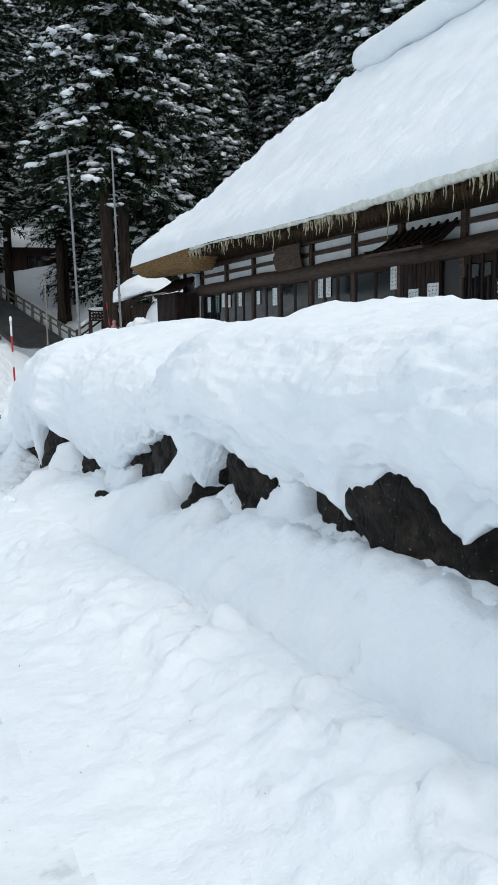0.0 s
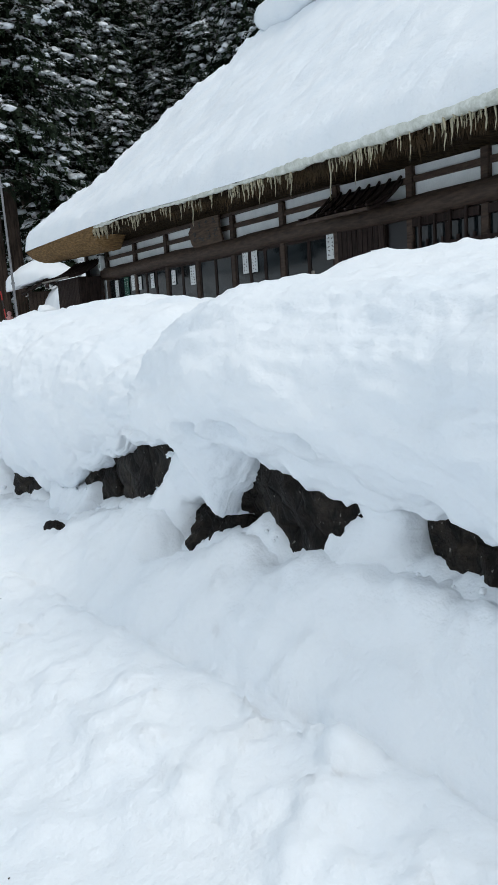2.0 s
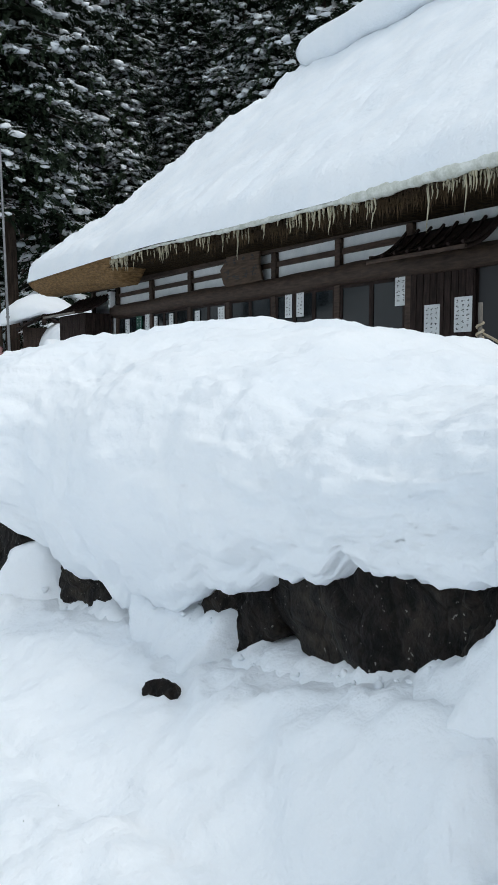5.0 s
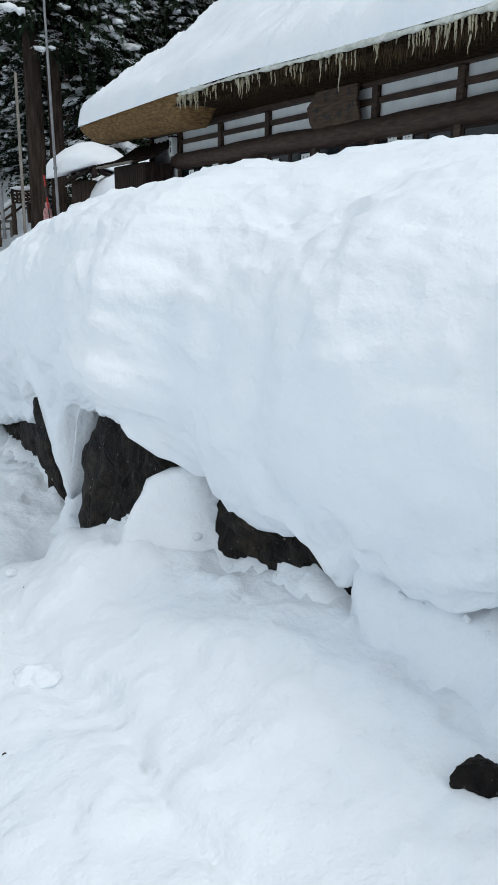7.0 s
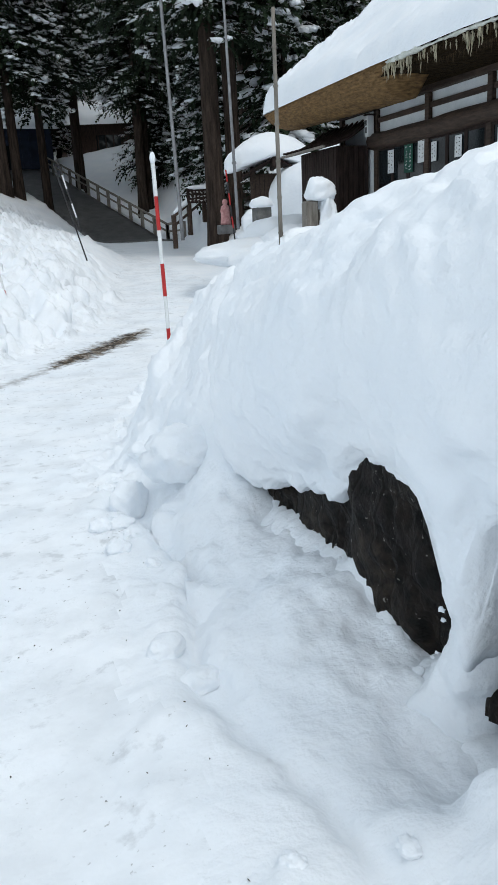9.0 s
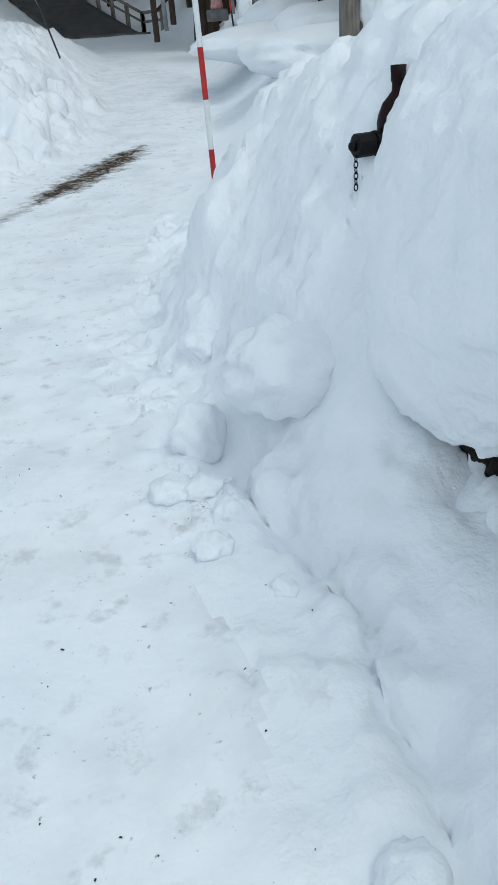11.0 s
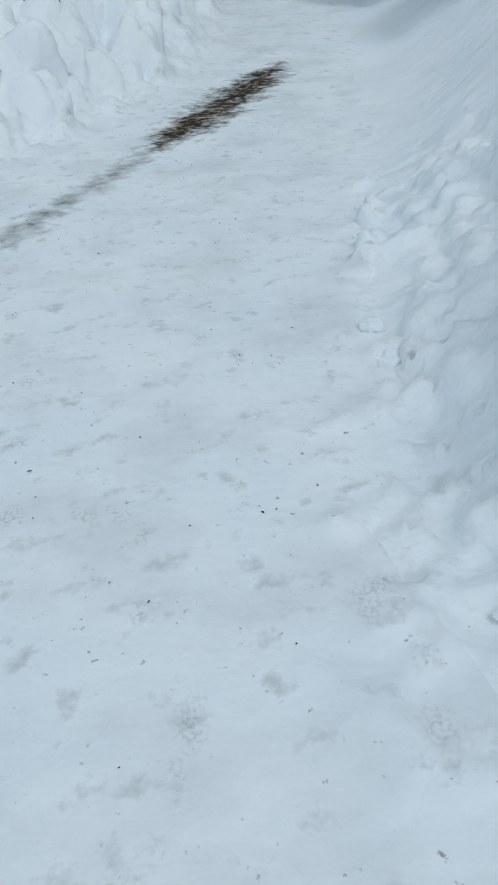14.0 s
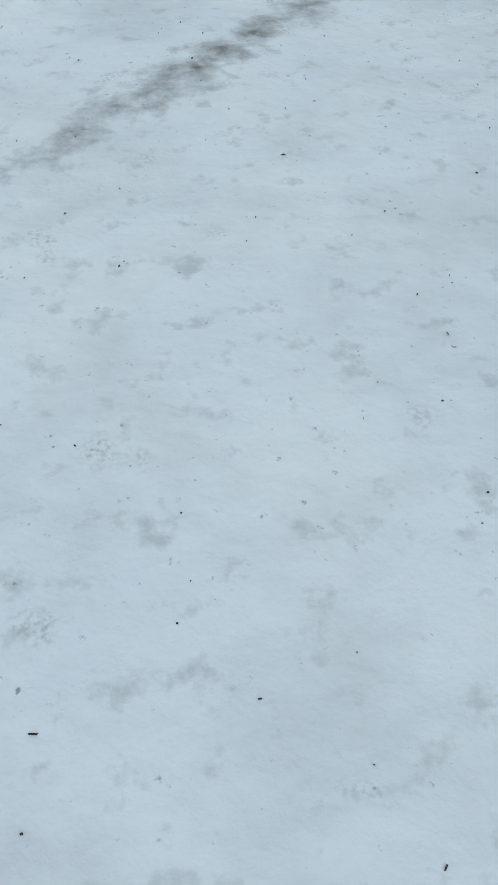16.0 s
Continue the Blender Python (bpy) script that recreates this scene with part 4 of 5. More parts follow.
def awning(name, y0, y1, x0, reach, z0, drop, label, parent):
    """A small swept board roof over a door, with raised battens."""
    n = 12
    pts = np.zeros((n, 2, 3))
    for i in range(n):
        k = i / (n - 1)
        pts[i, 0], pts[i, 1] = (x0 - reach * k, y0, z0 - drop * (1 - (1 - k) ** 1.8)), (x0 - reach * k, y1, z0 - drop * (1 - (1 - k) ** 1.8))
    ob = sheet(name, pts, WOOD_BLACK)
    sol = ob.modifiers.new("thick", "SOLIDIFY")
    sol.thickness = 0.05
    ob.parent = parent
    tagged(ob, label)
    nb = int((y1 - y0) / 0.27)
    for j in range(nb + 1):
        y = y0 + 0.03 + j * (y1 - y0 - 0.06) / nb
        bm = bmesh.new()
        tube(bm, [(p[0, 0], y, p[0, 2] + 0.045) for p in pts], [0.028] * n, 6)
        part("batten", bm, WOOD_BLACK, ob)
    part("fascia", boxes(((x0 - reach - 0.03, y0 - 0.04, z0 - drop - 0.06), (x0 - reach + 0.03, y1 + 0.04, z0 - drop)), bevel=0.008), TIMBER_GREY if parent is not HOUSE else WOOD_DARK, ob)
    return ob


awning("door_awning", 10.95, 12.98, HX - 0.05, 0.85, 4.42, 0.50, "small dark swept awning above the door", HOUSE)


def side_porch():
    p = thing("porch", (0, 0, 0), "dark boarded entrance porch with a swept roof", "porch")
    part("body", boxes(((9.10, 25.55, 1.4), (HX - 0.09, 27.75, 3.86))), WOOD_BLACK, p)
    for k in range(15):
        y = 25.57 + k * 0.146
        part("board", boxes(((9.07, y, 1.4), (9.098, y + 0.125, 3.84)), bevel=0.004), WOOD_BLACK, p)
    for k in range(6):
        x = 9.11 + k * 0.143
        part("board", boxes(((x, 25.52, 1.4), (x + 0.12, 25.548, 3.84)), bevel=0.004), WOOD_BLACK, p)
    awning("porch_roof", 25.35, 28.0, HX - 0.09, 1.25, 4.42, 0.56, "dark swept board roof", p)


side_porch()


def notice(y, z0, z1, w, columns=2, seed=1, mat=None, x=HX - 0.052, label="white paper notice with black brush writing on the shop door"):
    n = thing("notice", (0, 0, 0), label, "notice")
    part("sheet", boxes(((x - 0.008, y - w / 2, z0), (x, y + w / 2, z1))), mat or PAPER, n)
    brush_marks(n, x - 0.008, y - w / 2 + 0.02, y + w / 2 - 0.02, z0, z1, columns, INK if mat is None else PAPER, seed)


for i, (y, z0, z1, w) in enumerate(((13.05, 3.22, 3.80, 0.30), (16.35, 3.20, 3.74, 0.24), (15.95, 3.20, 3.74, 0.24), (20.2, 3.2, 3.6, 0.24), (19.05, 3.12, 3.62, 0.30), (24.35, 3.10, 3.62, 0.28), (23.0, 3.22, 3.74, 0.30), (22.5, 3.2, 3.6, 0.2), (21.6, 3.2, 3.62, 0.24))):
    notice(y, z0, z1, w, 2, i)
notice(23.55, 3.05, 3.66, 0.36, 2, 31, GREEN_CLOTH, label="dark green hanging banner with pale writing")
notice(11.62, 2.70, 3.26, 0.36, 3, 41, x=HX - 0.102, label="white handwritten notice on the board door")
notice(12.28, 2.62, 3.18, 0.34, 3, 42, x=HX - 0.102, label="white handwritten notice on the board door")


def name_board():
    """Carved wooden shop board with a ragged outline, on the front beam."""
    b = thing("shop_board", (HX - 0.24, 17.95, 4.42), "weathered carved wooden shop board with dark characters", "sign")
    out = [(-0.80, -0.36), (0.0, -0.40), (0.66, -0.40), (0.78, -0.30), (0.84, 0.02), (0.62, 0.16), (0.42, 0.38), (0.1, 0.36), (-0.35, 0.40), (-0.66, 0.46), (-0.82, 0.30), (-0.74, 0.0)]
    bm = bmesh.new()
    vs = [bm.verts.new((0, y, z)) for y, z in out]
    f = bm.faces.new(vs)
    r = bmesh.ops.extrude_face_region(bm, geom=[f])
    bmesh.ops.translate(bm, vec=(0.06, 0, 0), verts=[v for v in r["geom"] if isinstance(v, bmesh.types.BMVert)])
    part("board", bm, mottled("brown_board", (0.035, 0.022, 0.014), (0.12, 0.08, 0.055), 3, 40, 0.7, 0.6, stretch=(4, 1, 8)), b)
    rnd = random.Random(4)
    bm = bmesh.new()
    for row, zc, size, cnt in ((0, 0.16, 0.13, 4), (1, -0.15, 0.24, 4)):
        for c in range(cnt):
            yc = 0.52 - c * 0.36
            for _ in range(6):
                y, z = yc + rnd.uniform(-0.4, 0.3) * size, zc + rnd.uniform(-0.5, 0.4) * size
                if rnd.random() < 0.5:
                    box(bm, (-0.006, y, z), (0.0, y + size * 0.5, z + 0.02))
                else:
                    box(bm, (-0.006, y, z - size * 0.2), (0.0, y + 0.02, z + size * 0.25))
    tagged(part("characters", bm, INK, b, "dark carved characters"), kind="stuff")
    b.matrix_world = pose(HX - 0.24, 17.95, 4.42, 0, -8, 0)


name_board()
w = thing("wall_lamp", (9.78, 25.15, 4.25), "small white box lamp sign on the house post", "lamp")
part("box", boxes(((-0.09, -0.08, -0.24), (0.09, 0.08, 0.24)), bevel=0.015), WHITE_PAINT, w)
part("cap", boxes(((-0.11, -0.10, 0.24), (0.11, 0.10, 0.28)), bevel=0.01), WOOD_BLACK, w)
part("marks", boxes(((-0.094, -0.04, -0.15), (-0.09, 0.03, -0.02)), ((-0.094, -0.04, 0.02), (-0.09, 0.04, 0.14))), INK, w)


def eave_ice():
    n = 520
    ys = np.linspace(6.0, 21.5, n)
    prof = []
    for j in range(8):
        a = j / 7 * math.pi * 1.25
        r = np.maximum(np.interp(ys, (6, 11, 13.5, 21.5), (0.10, 0.085, 0.05, 0.035)) + 0.06 * fbm(ys * 1.7, ys * 0, 301, 5, 0.6), 0.012)
        prof.append(np.stack((EX - 0.06 - np.sin(a) * r * 0.9, ys, EZ - 0.15 + eave_lift(ys) + np.cos(a) * r + 0.02 * fbm(ys * 9, ys * 0 + j * 0.4, 305, 2)), -1))
    ob = sheet("eave_ice", np.array(prof), ICE_EDGE)
    tagged(ob, "lumpy refrozen grey ice along the thatched eave", "ice")
    rnd = random.Random(8)
    kinds = []
    for k in range(6):
        bm = bmesh.new()
        L = (0.12, 0.18, 0.25, 0.32, 0.42, 0.62)[k]
        tube(bm, [(0.008 * math.sin(i * 1.3 + k), 0.008 * math.cos(i * 1.1), -L * i / 6) for i in range(7)], [0.017 * (1 - i / 6) ** 0.8 + 0.003 for i in range(7)], 6)
        kinds.append(mesh_of(bm, "icicle", ICE, True))
    cluster = [rnd.uniform(6.5, 21.4) for _ in range(26)]
    for i in range(290):
        y = rnd.choice(cluster) + rnd.gauss(0, 0.22) if i % 3 else rnd.uniform(6.5, 21.45)
        y = min(max(y, 6.3), 21.7)
        ic = new("icicle", kinds[min(5, int(abs(rnd.gauss(0, 1.9))))])
        s = rnd.uniform(0.7, 1.25)
        ic.parent = ob
        ic.matrix_world = Matrix.Translation((EX - 0.04 + rnd.uniform(-0.05, 0.10), y, EZ - 0.19 + float(eave_lift(y)))) @ Matrix.Diagonal((s, s, rnd.uniform(0.8, 1.2), 1))


eave_ice()


def eave_straw():
    """Loose cut ends of the straw under the eave."""
    rnd = random.Random(19)
    verts, faces = [], []
    for k in range(5200):
        y, deep = rnd.uniform(4.0, 21.6), rnd.random()
        x, z = EX - 0.02 + 0.30 * deep, EZ - 0.10 + float(eave_lift(y)) - float(np.interp(y, (6, 21), (0.24, 0.12))) * deep
        ln, w = rnd.uniform(0.08, 0.24) * (1.5 if rnd.random() < 0.1 else 1), rnd.uniform(0.006, 0.016)
        sx, sy = rnd.uniform(-0.05, 0.06), rnd.uniform(-0.05, 0.05)
        i = len(verts)
        for a in (0, 2.09, 4.19):
            verts.append((x + w * math.cos(a), y + w * math.sin(a), z))
        verts.append((x + sx, y + sy, z - ln))
        faces += [(i, i + 1, i + 3), (i + 1, i + 2, i + 3), (i + 2, i, i + 3)]
    me = bpy.data.meshes.new("straw")
    me.from_pydata(verts, [], faces)
    me.materials.append(mottled("eave_straw", (0.016, 0.010, 0.006), (0.12, 0.078, 0.040), 1.3, 30, 0.9, 0.3, detail=3))
    ob = new("straw", me)
    ob.parent = HOUSE
    tagged(ob, "frayed brown straw ends under the eave", kind="stuff")


eave_straw()


# ---- marker poles, hydrant, stick, stump ----
def snow_pole(at, height, lean_x, lean_y, bands, colours, radius, label, cat="marker pole"):
    p = thing("snow_pole", at, label, cat, "roadside snow poles")
    top = Vector((lean_x, lean_y, height))
    for k in range(bands):
        a, b = top * (k / bands), top * ((k + 1) / bands)
        part("band", tube(bmesh.new(), [a, b], [radius, radius], 12), colours[k % 2], p, smooth_shade=False)
    return p, top


p, top = snow_pole((1.93, 14.65, 0.74), 1.86, -0.02, 0.06, 6, (RED_PAINT, WHITE_PAINT), 0.019, "red and white striped snow marker pole in the bank")
part("shaft", tube(bmesh.new(), [(0, 0, -0.6), (0, 0, 0)], [0.018, 0.018], 10), WHITE_PAINT, p)
bm = bmesh.new()
blob(bm, top + Vector((0, 0, 0.03)), (0.028, 0.028, 0.06), 3, 0.1, 2)
part("snow_tip", bm, SNOW, p, smooth_shade=True)
snow_pole((0.74, 22.4, 0.75), 2.0, -0.30, 0.1, 6, (RED_PAINT, WHITE_PAINT), 0.022, "leaning red and white snow marker pole in the far bank")
snow_pole((7.8, 30.0, 1.7), 2.0, -0.18, 0.0, 6, (INK, RED_PAINT), 0.022, "thin red and black snow pole beside the road")
snow_pole((2.9, 27.0, 1.4), 2.3, -0.55, 0.2, 1, (INK, INK), 0.018, "thin leaning black stick in the snow")
snow_pole((4.3, 38.0, 2.2), 2.6, -0.6, 0.2, 5, (INK, WHITE_PAINT), 0.03, "leaning black and white snow pole on the slope")
snow_pole((-0.65, 27.8, 1.2), 2.2, -0.1, 0.0, 1, (INK, INK), 0.03, "plain dark green pole standing in the bank")

st = thing("bamboo_stick", (2.22, 12.33, 1.45), "tall bare grey bamboo stick stuck in the snow bank", "stick")
bm = bmesh.new()
tube(bm, [(0, 0, 0.232 * k) for k in range(9)], [0.016 - 0.0004 * k for k in range(9)], 10)
part("cane", bm, TIMBER_GREY, st, smooth_shade=True)
for k in range(1, 8):
    part("node", tube(bmesh.new(), [(0, 0, 0.232 * k - 0.006), (0, 0, 0.232 * k + 0.006)], [0.0185, 0.0185], 10), TIMBER_GREY, st)


sk = thing("stake", (5.18, 7.40, 1.6), "thin grey stake with a knotted straw rope in the snow", "stake")
part("shaft", tube(bmesh.new(), [(0, 0, 0), (0.004, 0, 0.55), (0, 0, 1.02)], [0.022, 0.021, 0.018], 8), TIMBER_GREY, sk, smooth_shade=True)
ROPE = mottled("pale_straw_rope", (0.24, 0.20, 0.14), (0.46, 0.40, 0.30), 20, 90, 0.9, 0.8)
part("knot", tube(bmesh.new(), [(0.026 * math.cos(a), 0.026 * math.sin(a), 0.74 + 0.01 * a) for a in np.linspace(0, 12.5, 30)], [0.011] * 30, 6), ROPE, sk, smooth_shade=True)
part("rope", tube(bmesh.new(), [(0.02 + 0.075 * k, -0.075 * k, 0.78 - 0.055 * k - 0.004 * k * k) for k in range(7)], [0.012] * 7, 6), ROPE, sk, smooth_shade=True)
part("rope_end", tube(bmesh.new(), [(0.02, -0.01, 0.75), (0.04, -0.03, 0.66), (0.045, -0.035, 0.56)], [0.012, 0.014, 0.022], 6), ROPE, sk, smooth_shade=True)


def hydrant():
    paint = mottled("dark_red_enamel", (0.006, 0.003, 0.003), (0.018, 0.005, 0.005), 6, 50, 0.45, 0.2, shine=0.12)
    rubber = mottled("black_rubber", (0.003, 0.003, 0.003), (0.009, 0.009, 0.010), 6, 60, 0.55, 0.3, shine=0.12)
    h = thing("fire_hydrant", (1.97, 12.32, 0.89), "dark red fire hydrant half buried in the snow bank", "hydrant")
    bm = bmesh.new()
    prof = ((0.0, 0.085), (0.62, 0.085), (0.64, 0.10), (0.67, 0.115), (0.70, 0.115), (0.74, 0.108), (0.80, 0.085), (0.84, 0.05), (0.86, 0.034), (0.90, 0.034), (0.91, 0.04), (0.99, 0.044))
    tube(bm, [(0, 0, z) for z, _ in prof], [r for _, r in prof], 20)
    part("barrel", bm, paint, h, smooth_shade=True)
    bm = bmesh.new()
    out = ((0.06, 0.055), (0.13, 0.055), (0.131, 0.07), (0.15, 0.07), (0.151, 0.056), (0.165, 0.056))
    tube(bm, [(-d, 0, 0.60) for d, _ in out], [r for _, r in out], 16)
    part("outlet", bm, rubber, h)
    bm = bmesh.new()
    out = ((0.165, 0.060), (0.17, 0.066), (0.265, 0.066), (0.27, 0.06))
    tube(bm, [(-d, 0, 0.60) for d, _ in out], [r for _, r in out], 16)
    cap = part("outlet_cap", bm, rubber, h, "black rubber cap")
    bm = bmesh.new()
    blob(bm, (-0.285, 0, 0.60), (0.024, 0.03, 0.03), 1, 0.02, 2)
    part("knob", bm, rubber, cap, smooth_shade=True)
    for k in range(6):
        bm = bmesh.new()
        ring = [(0.012 * math.cos(a) if k % 2 else 0, 0 if k % 2 else 0.012 * math.cos(a), 0.020 * math.sin(a)) for a in np.linspace(0, 2 * math.pi, 13)]
        tube(bm, ring, [0.0035] * 13, 5, False)
        ob = part("chain_link", bm, rubber, h, smooth_shade=True)
        ob.location = (-0.275, -0.02, 0.535 - k * 0.031)
    h.scale = (0.72, 0.72, 0.72)
    return h


hydrant()

sp = thing("stump", (6.30, 20.6, 1.25), "split grey timber post under a tall cap of snow", "post")
part("timber", boxes(((-0.30, -0.10, 0), (-0.05, 0.12, 1.15)), ((-0.04, -0.05, 0), (0.10, 0.10, 1.0)), bevel=0.03), TIMBER_GREY, sp)
bm = bmesh.new()
blob(bm, (0.02, 0, 1.30), (0.27, 0.26, 0.27), 4, 0.2, 4, flat=-0.5)
blob(bm, (0.14, 0, 0.80), (0.20, 0.24, 0.50), 9, 0.4, 4)
part("snow_cap", bm, SNOW, sp, "tall rounded cap of snow", True)


# ---- beyond the house: notice shelter, rails, statue, poles, ramp, sheds ----
def shelter():
    s = thing("notice_shelter", (10.7, 34.0, 2.1), "small dark timber notice shelter under a thick cushion of snow", "shelter", turn=-18)
    for x in (-0.75, 0.75):
        part("post", boxes(((x - 0.09, -0.09, 0), (x + 0.09, 0.09, 2.0)), bevel=0.01), WOOD_DARK, s)
    part("panel", boxes(((-0.66, -0.03, 0.55), (0.66, 0.03, 1.75))), WOOD_BLACK, s)
    for k in range(8):
        part("board", boxes(((-0.65 + k * 0.163, -0.05, 0.56), (-0.505 + k * 0.163, -0.031, 1.74)), bevel=0.004), WOOD_DARK, s)
    for sgn in (-1, 1):
        bm = bmesh.new()
        box(bm, (-0.05, -0.75, -0.03), (1.25, 0.75, 0.03), 0.01)
        ob = part("roof_plane", bm, WOOD_BLACK, s)
        ob.matrix_parent_inverse = Matrix()
        ob.matrix_local = pose(0, 0, 2.22, 0, 27, 0 if sgn > 0 else 180)
    bm = bmesh.new()
    box(bm, (-0.08, -0.82, 1.9), (0.08, 0.82, 2.34), 0.02)
    part("ridge", bm, WOOD_BLACK, s)
    bm = bmesh.new()
    blob(bm, (-0.15, 0, 2.42), (1.50, 1.0, 0.70), 5, 0.10, 4, flat=-0.15)
    for v in bm.verts:
        v.co.z -= 0.30 * abs(v.co.x) * (1 if v.co.z < 2.45 else 0.55)
    part("snow_cushion", bm, SNOW, s, "thick rounded snow on the roof", True)


shelter()


def bin_box(at, size, seed):
    b = thing("stone_box", at, "small grey stone block with a cap of snow", "block")
    part("block", boxes(((-size / 2, -size / 2, 0), (size / 2, size / 2, size * 1.4)), bevel=0.03), mottled("grey_block", (0.07, 0.07, 0.07), (0.2, 0.2, 0.19), 4, 40, 0.8, 0.4), b)
    bm = bmesh.new()
    blob(bm, (0, 0, size * 1.55), (size * 0.75, size * 0.75, size * 0.48), seed, 0.12, 3, flat=-0.4)
    part("snow_cap", bm, SNOW, b, smooth_shade=True)


bin_box((9.15, 31.2, 1.95), 0.5, 2)


def snow_mound(at, size, seed, label="rounded white heap of snow"):
    bm = bmesh.new()
    blob(bm, (0, 0, 0), size, seed, 0.16, 4)
    me = mesh_of(bm, "snow_mound", SNOW, True)
    ob = new("snow_mound", me)
    ob.matrix_world = pose(*at)
    return tagged(ob, label, "snow heap")


snow_mound((12.3, 32.5, 2.2), (2.2, 2.6, 2.4), 2, "steep white snow heap slid off the roof beside the house")
snow_mound((9.0, 29.0, 1.75), (1.3, 1.3, 0.55), 3)
snow_mound((8.5, 25.6, 1.55), (1.6, 1.5, 0.5), 4)
snow_mound((7.5, 26.8, 1.35), (1.7, 2.0, 0.40), 5)
snow_mound((9.9, 33.6, 2.2), (0.6, 0.5, 0.5), 6)
snow_mound((2.02, 11.72, 1.28), (0.42, 0.40, 0.44), 8, "rounded mound of snow beside the hydrant")
snow_mound((6.8, 22.8, 1.25), (1.5, 1.7, 0.42), 7)

bm = bmesh.new()
tube(bm, [(0, 0, z) for z in (0, 0.1, 0.12, 0.5, 0.66, 0.72, 0.78, 0.86, 0.93)], [0.20, 0.20, 0.19, 0.16, 0.15, 0.07, 0.10, 0.10, 0.04], 14)
blob(bm, (-0.08, -0.05, 0.50), (0.12, 0.10, 0.20), 2, 0.1, 2)
stt = new("statue", mesh_of(bm, "statue", mottled("pink_weathered_stone", (0.30, 0.12, 0.12), (0.62, 0.36, 0.35), 9, 40, 0.8, 0.4), True))
stt.matrix_world = pose(9.35, 35.6, 2.18)
tagged(stt, "small pinkish stone wayside statue standing in the snow", "statue")
pl = thing("plinth", (9.35, 35.6, 1.85), "low grey stone plinth under the wayside statue", "plinth")
part("block", boxes(((-0.28, -0.28, 0), (0.28, 0.28, 0.335)), bevel=0.03), mottled("plinth_stone", (0.08, 0.08, 0.08), (0.2, 0.2, 0.2), 4, 40, 0.8, 0.4), pl)

for at, hh, r, lx in (((7.75, 36.0, 1.7), 9.3, 0.07, -0.25), ((9.15, 33.6, 2.0), 8.6, 0.055, -0.15)):
    pp = thing("utility_pole", at, "tall thin grey pole standing in the snow", "pole")
    part("shaft", tube(bmesh.new(), [(lx * k / 8, 0, hh * k / 8) for k in range(9)], [r * (1 - 0.25 * k / 8) for k in range(9)], 10), STEEL, pp, smooth_shade=True)
    part("collar", tube(bmesh.new(), [(lx * 0.25, 0, hh * 0.25), (lx * 0.26, 0, hh * 0.26)], [r * 1.4] * 2, 10), STEEL, pp)

sb = thing("road_sign", (9.55, 39.6, 2.4), "dark wooden direction board with white lettering", "sign")
part("board", boxes(((-0.55, -0.03, 0.75), (0.55, 0.03, 1.35)), bevel=0.01), WOOD_BLACK, sb)
for x in (-0.45, 0.45):
    part("post", boxes(((x - 0.05, 0.035, -0.5), (x + 0.05, 0.13, 1.4)), bevel=0.01), WOOD_DARK, sb)
rnd = random.Random(12)
bm = bmesh.new()
for row in range(3):
    for c in range(6):
        x = -0.45 + c * 0.155
        for _ in range(3):
            a, b = rnd.uniform(0, 0.06), rnd.uniform(0, 0.1)
            box(bm, (x + a, -0.036, 1.13 - row * 0.16 + b * 0.8), (x + a + 0.06, -0.031, 1.145 - row * 0.16 + b * 0.8))
tagged(part("lettering", bm, WHITE_PAINT, sb, "white lettering"), kind="stuff")
bm = bmesh.new()
blob(bm, (0, 0, 1.38), (0.55, 0.10, 0.09), 3, 0.2, 3)
part("snow_cap", bm, SNOW, sb, smooth_shade=True)


def rail_fence(name, a, b, count, height, label, mat, snowy):
    f = thing(name, a, label, "railing")
    d = Vector(b) - Vector(a)
    for k in range(count):
        p = d * (k / (count - 1))
        part("post", boxes(((p.x - 0.09, p.y - 0.09, p.z - 0.4), (p.x + 0.09, p.y + 0.09, p.z + height)), bevel=0.015), mat, f)
    for z, r in ((height - 0.05, 0.07), (height * 0.55, 0.055)):
        part("rail", tube(bmesh.new(), [Vector((0, 0, z)), d + Vector((0, 0, z))], [r, r], 8), mat, f)
    if snowy:
        part("snow_strip", tube(bmesh.new(), [d * (k / 10) + Vector((0, 0, height + 0.08 + 0.02 * math.sin(k * 3))) for k in range(11)], [0.06] + [0.10 + 0.03 * math.sin(k * 2) for k in range(9)] + [0.06], 8), SNOW, f, "strip of snow along the top rail", True)
    return f


rail_fence("stair_rail", (8.35, 39.5, 1.75), (12.3, 41.5, 4.3), 6, 0.95, "snow-topped wooden handrail climbing beside steps", WOOD_DARK, True)
rail_fence("guard_rail", (10.85, 51.0, 1.55), (6.3, 69.0, 7.0), 13, 1.0, "grey wooden guard rail along the ramp", TIMBER_GREY, False)
rail_fence("guard_rail", (11.5, 49.8, 1.6), (10.85, 51.0, 1.55), 2, 1.0, "short grey end of the ramp guard rail", TIMBER_GREY, False)


def ramp():
    n, m = 40, 12
    pts = np.zeros((n, m, 3))
    for i in range(n):
        s = i / (n - 1)
        w = 1.85 - 0.30 * s
        xc = 8.95 - 4.1 * s
        for j in range(m):
            k = j / (m - 1) * 2 - 1
            pts[i, j] = (xc + k * w, 50.8 + 19 * s + 0.6 * (k + 1) * (1 - s) * -1, 1.72 + 5.45 * max(0, s - 0.06) / 0.94 - 0.05 * k * k)
    ob = sheet("ramp", pts, ASPHALT)
    sol = ob.modifiers.new("thick", "SOLIDIFY")
    sol.thickness, sol.offset = 0.3, -1
    tagged(ob, "wet dark asphalt ramp climbing into the trees", "ramp", kind="structure")


ramp()


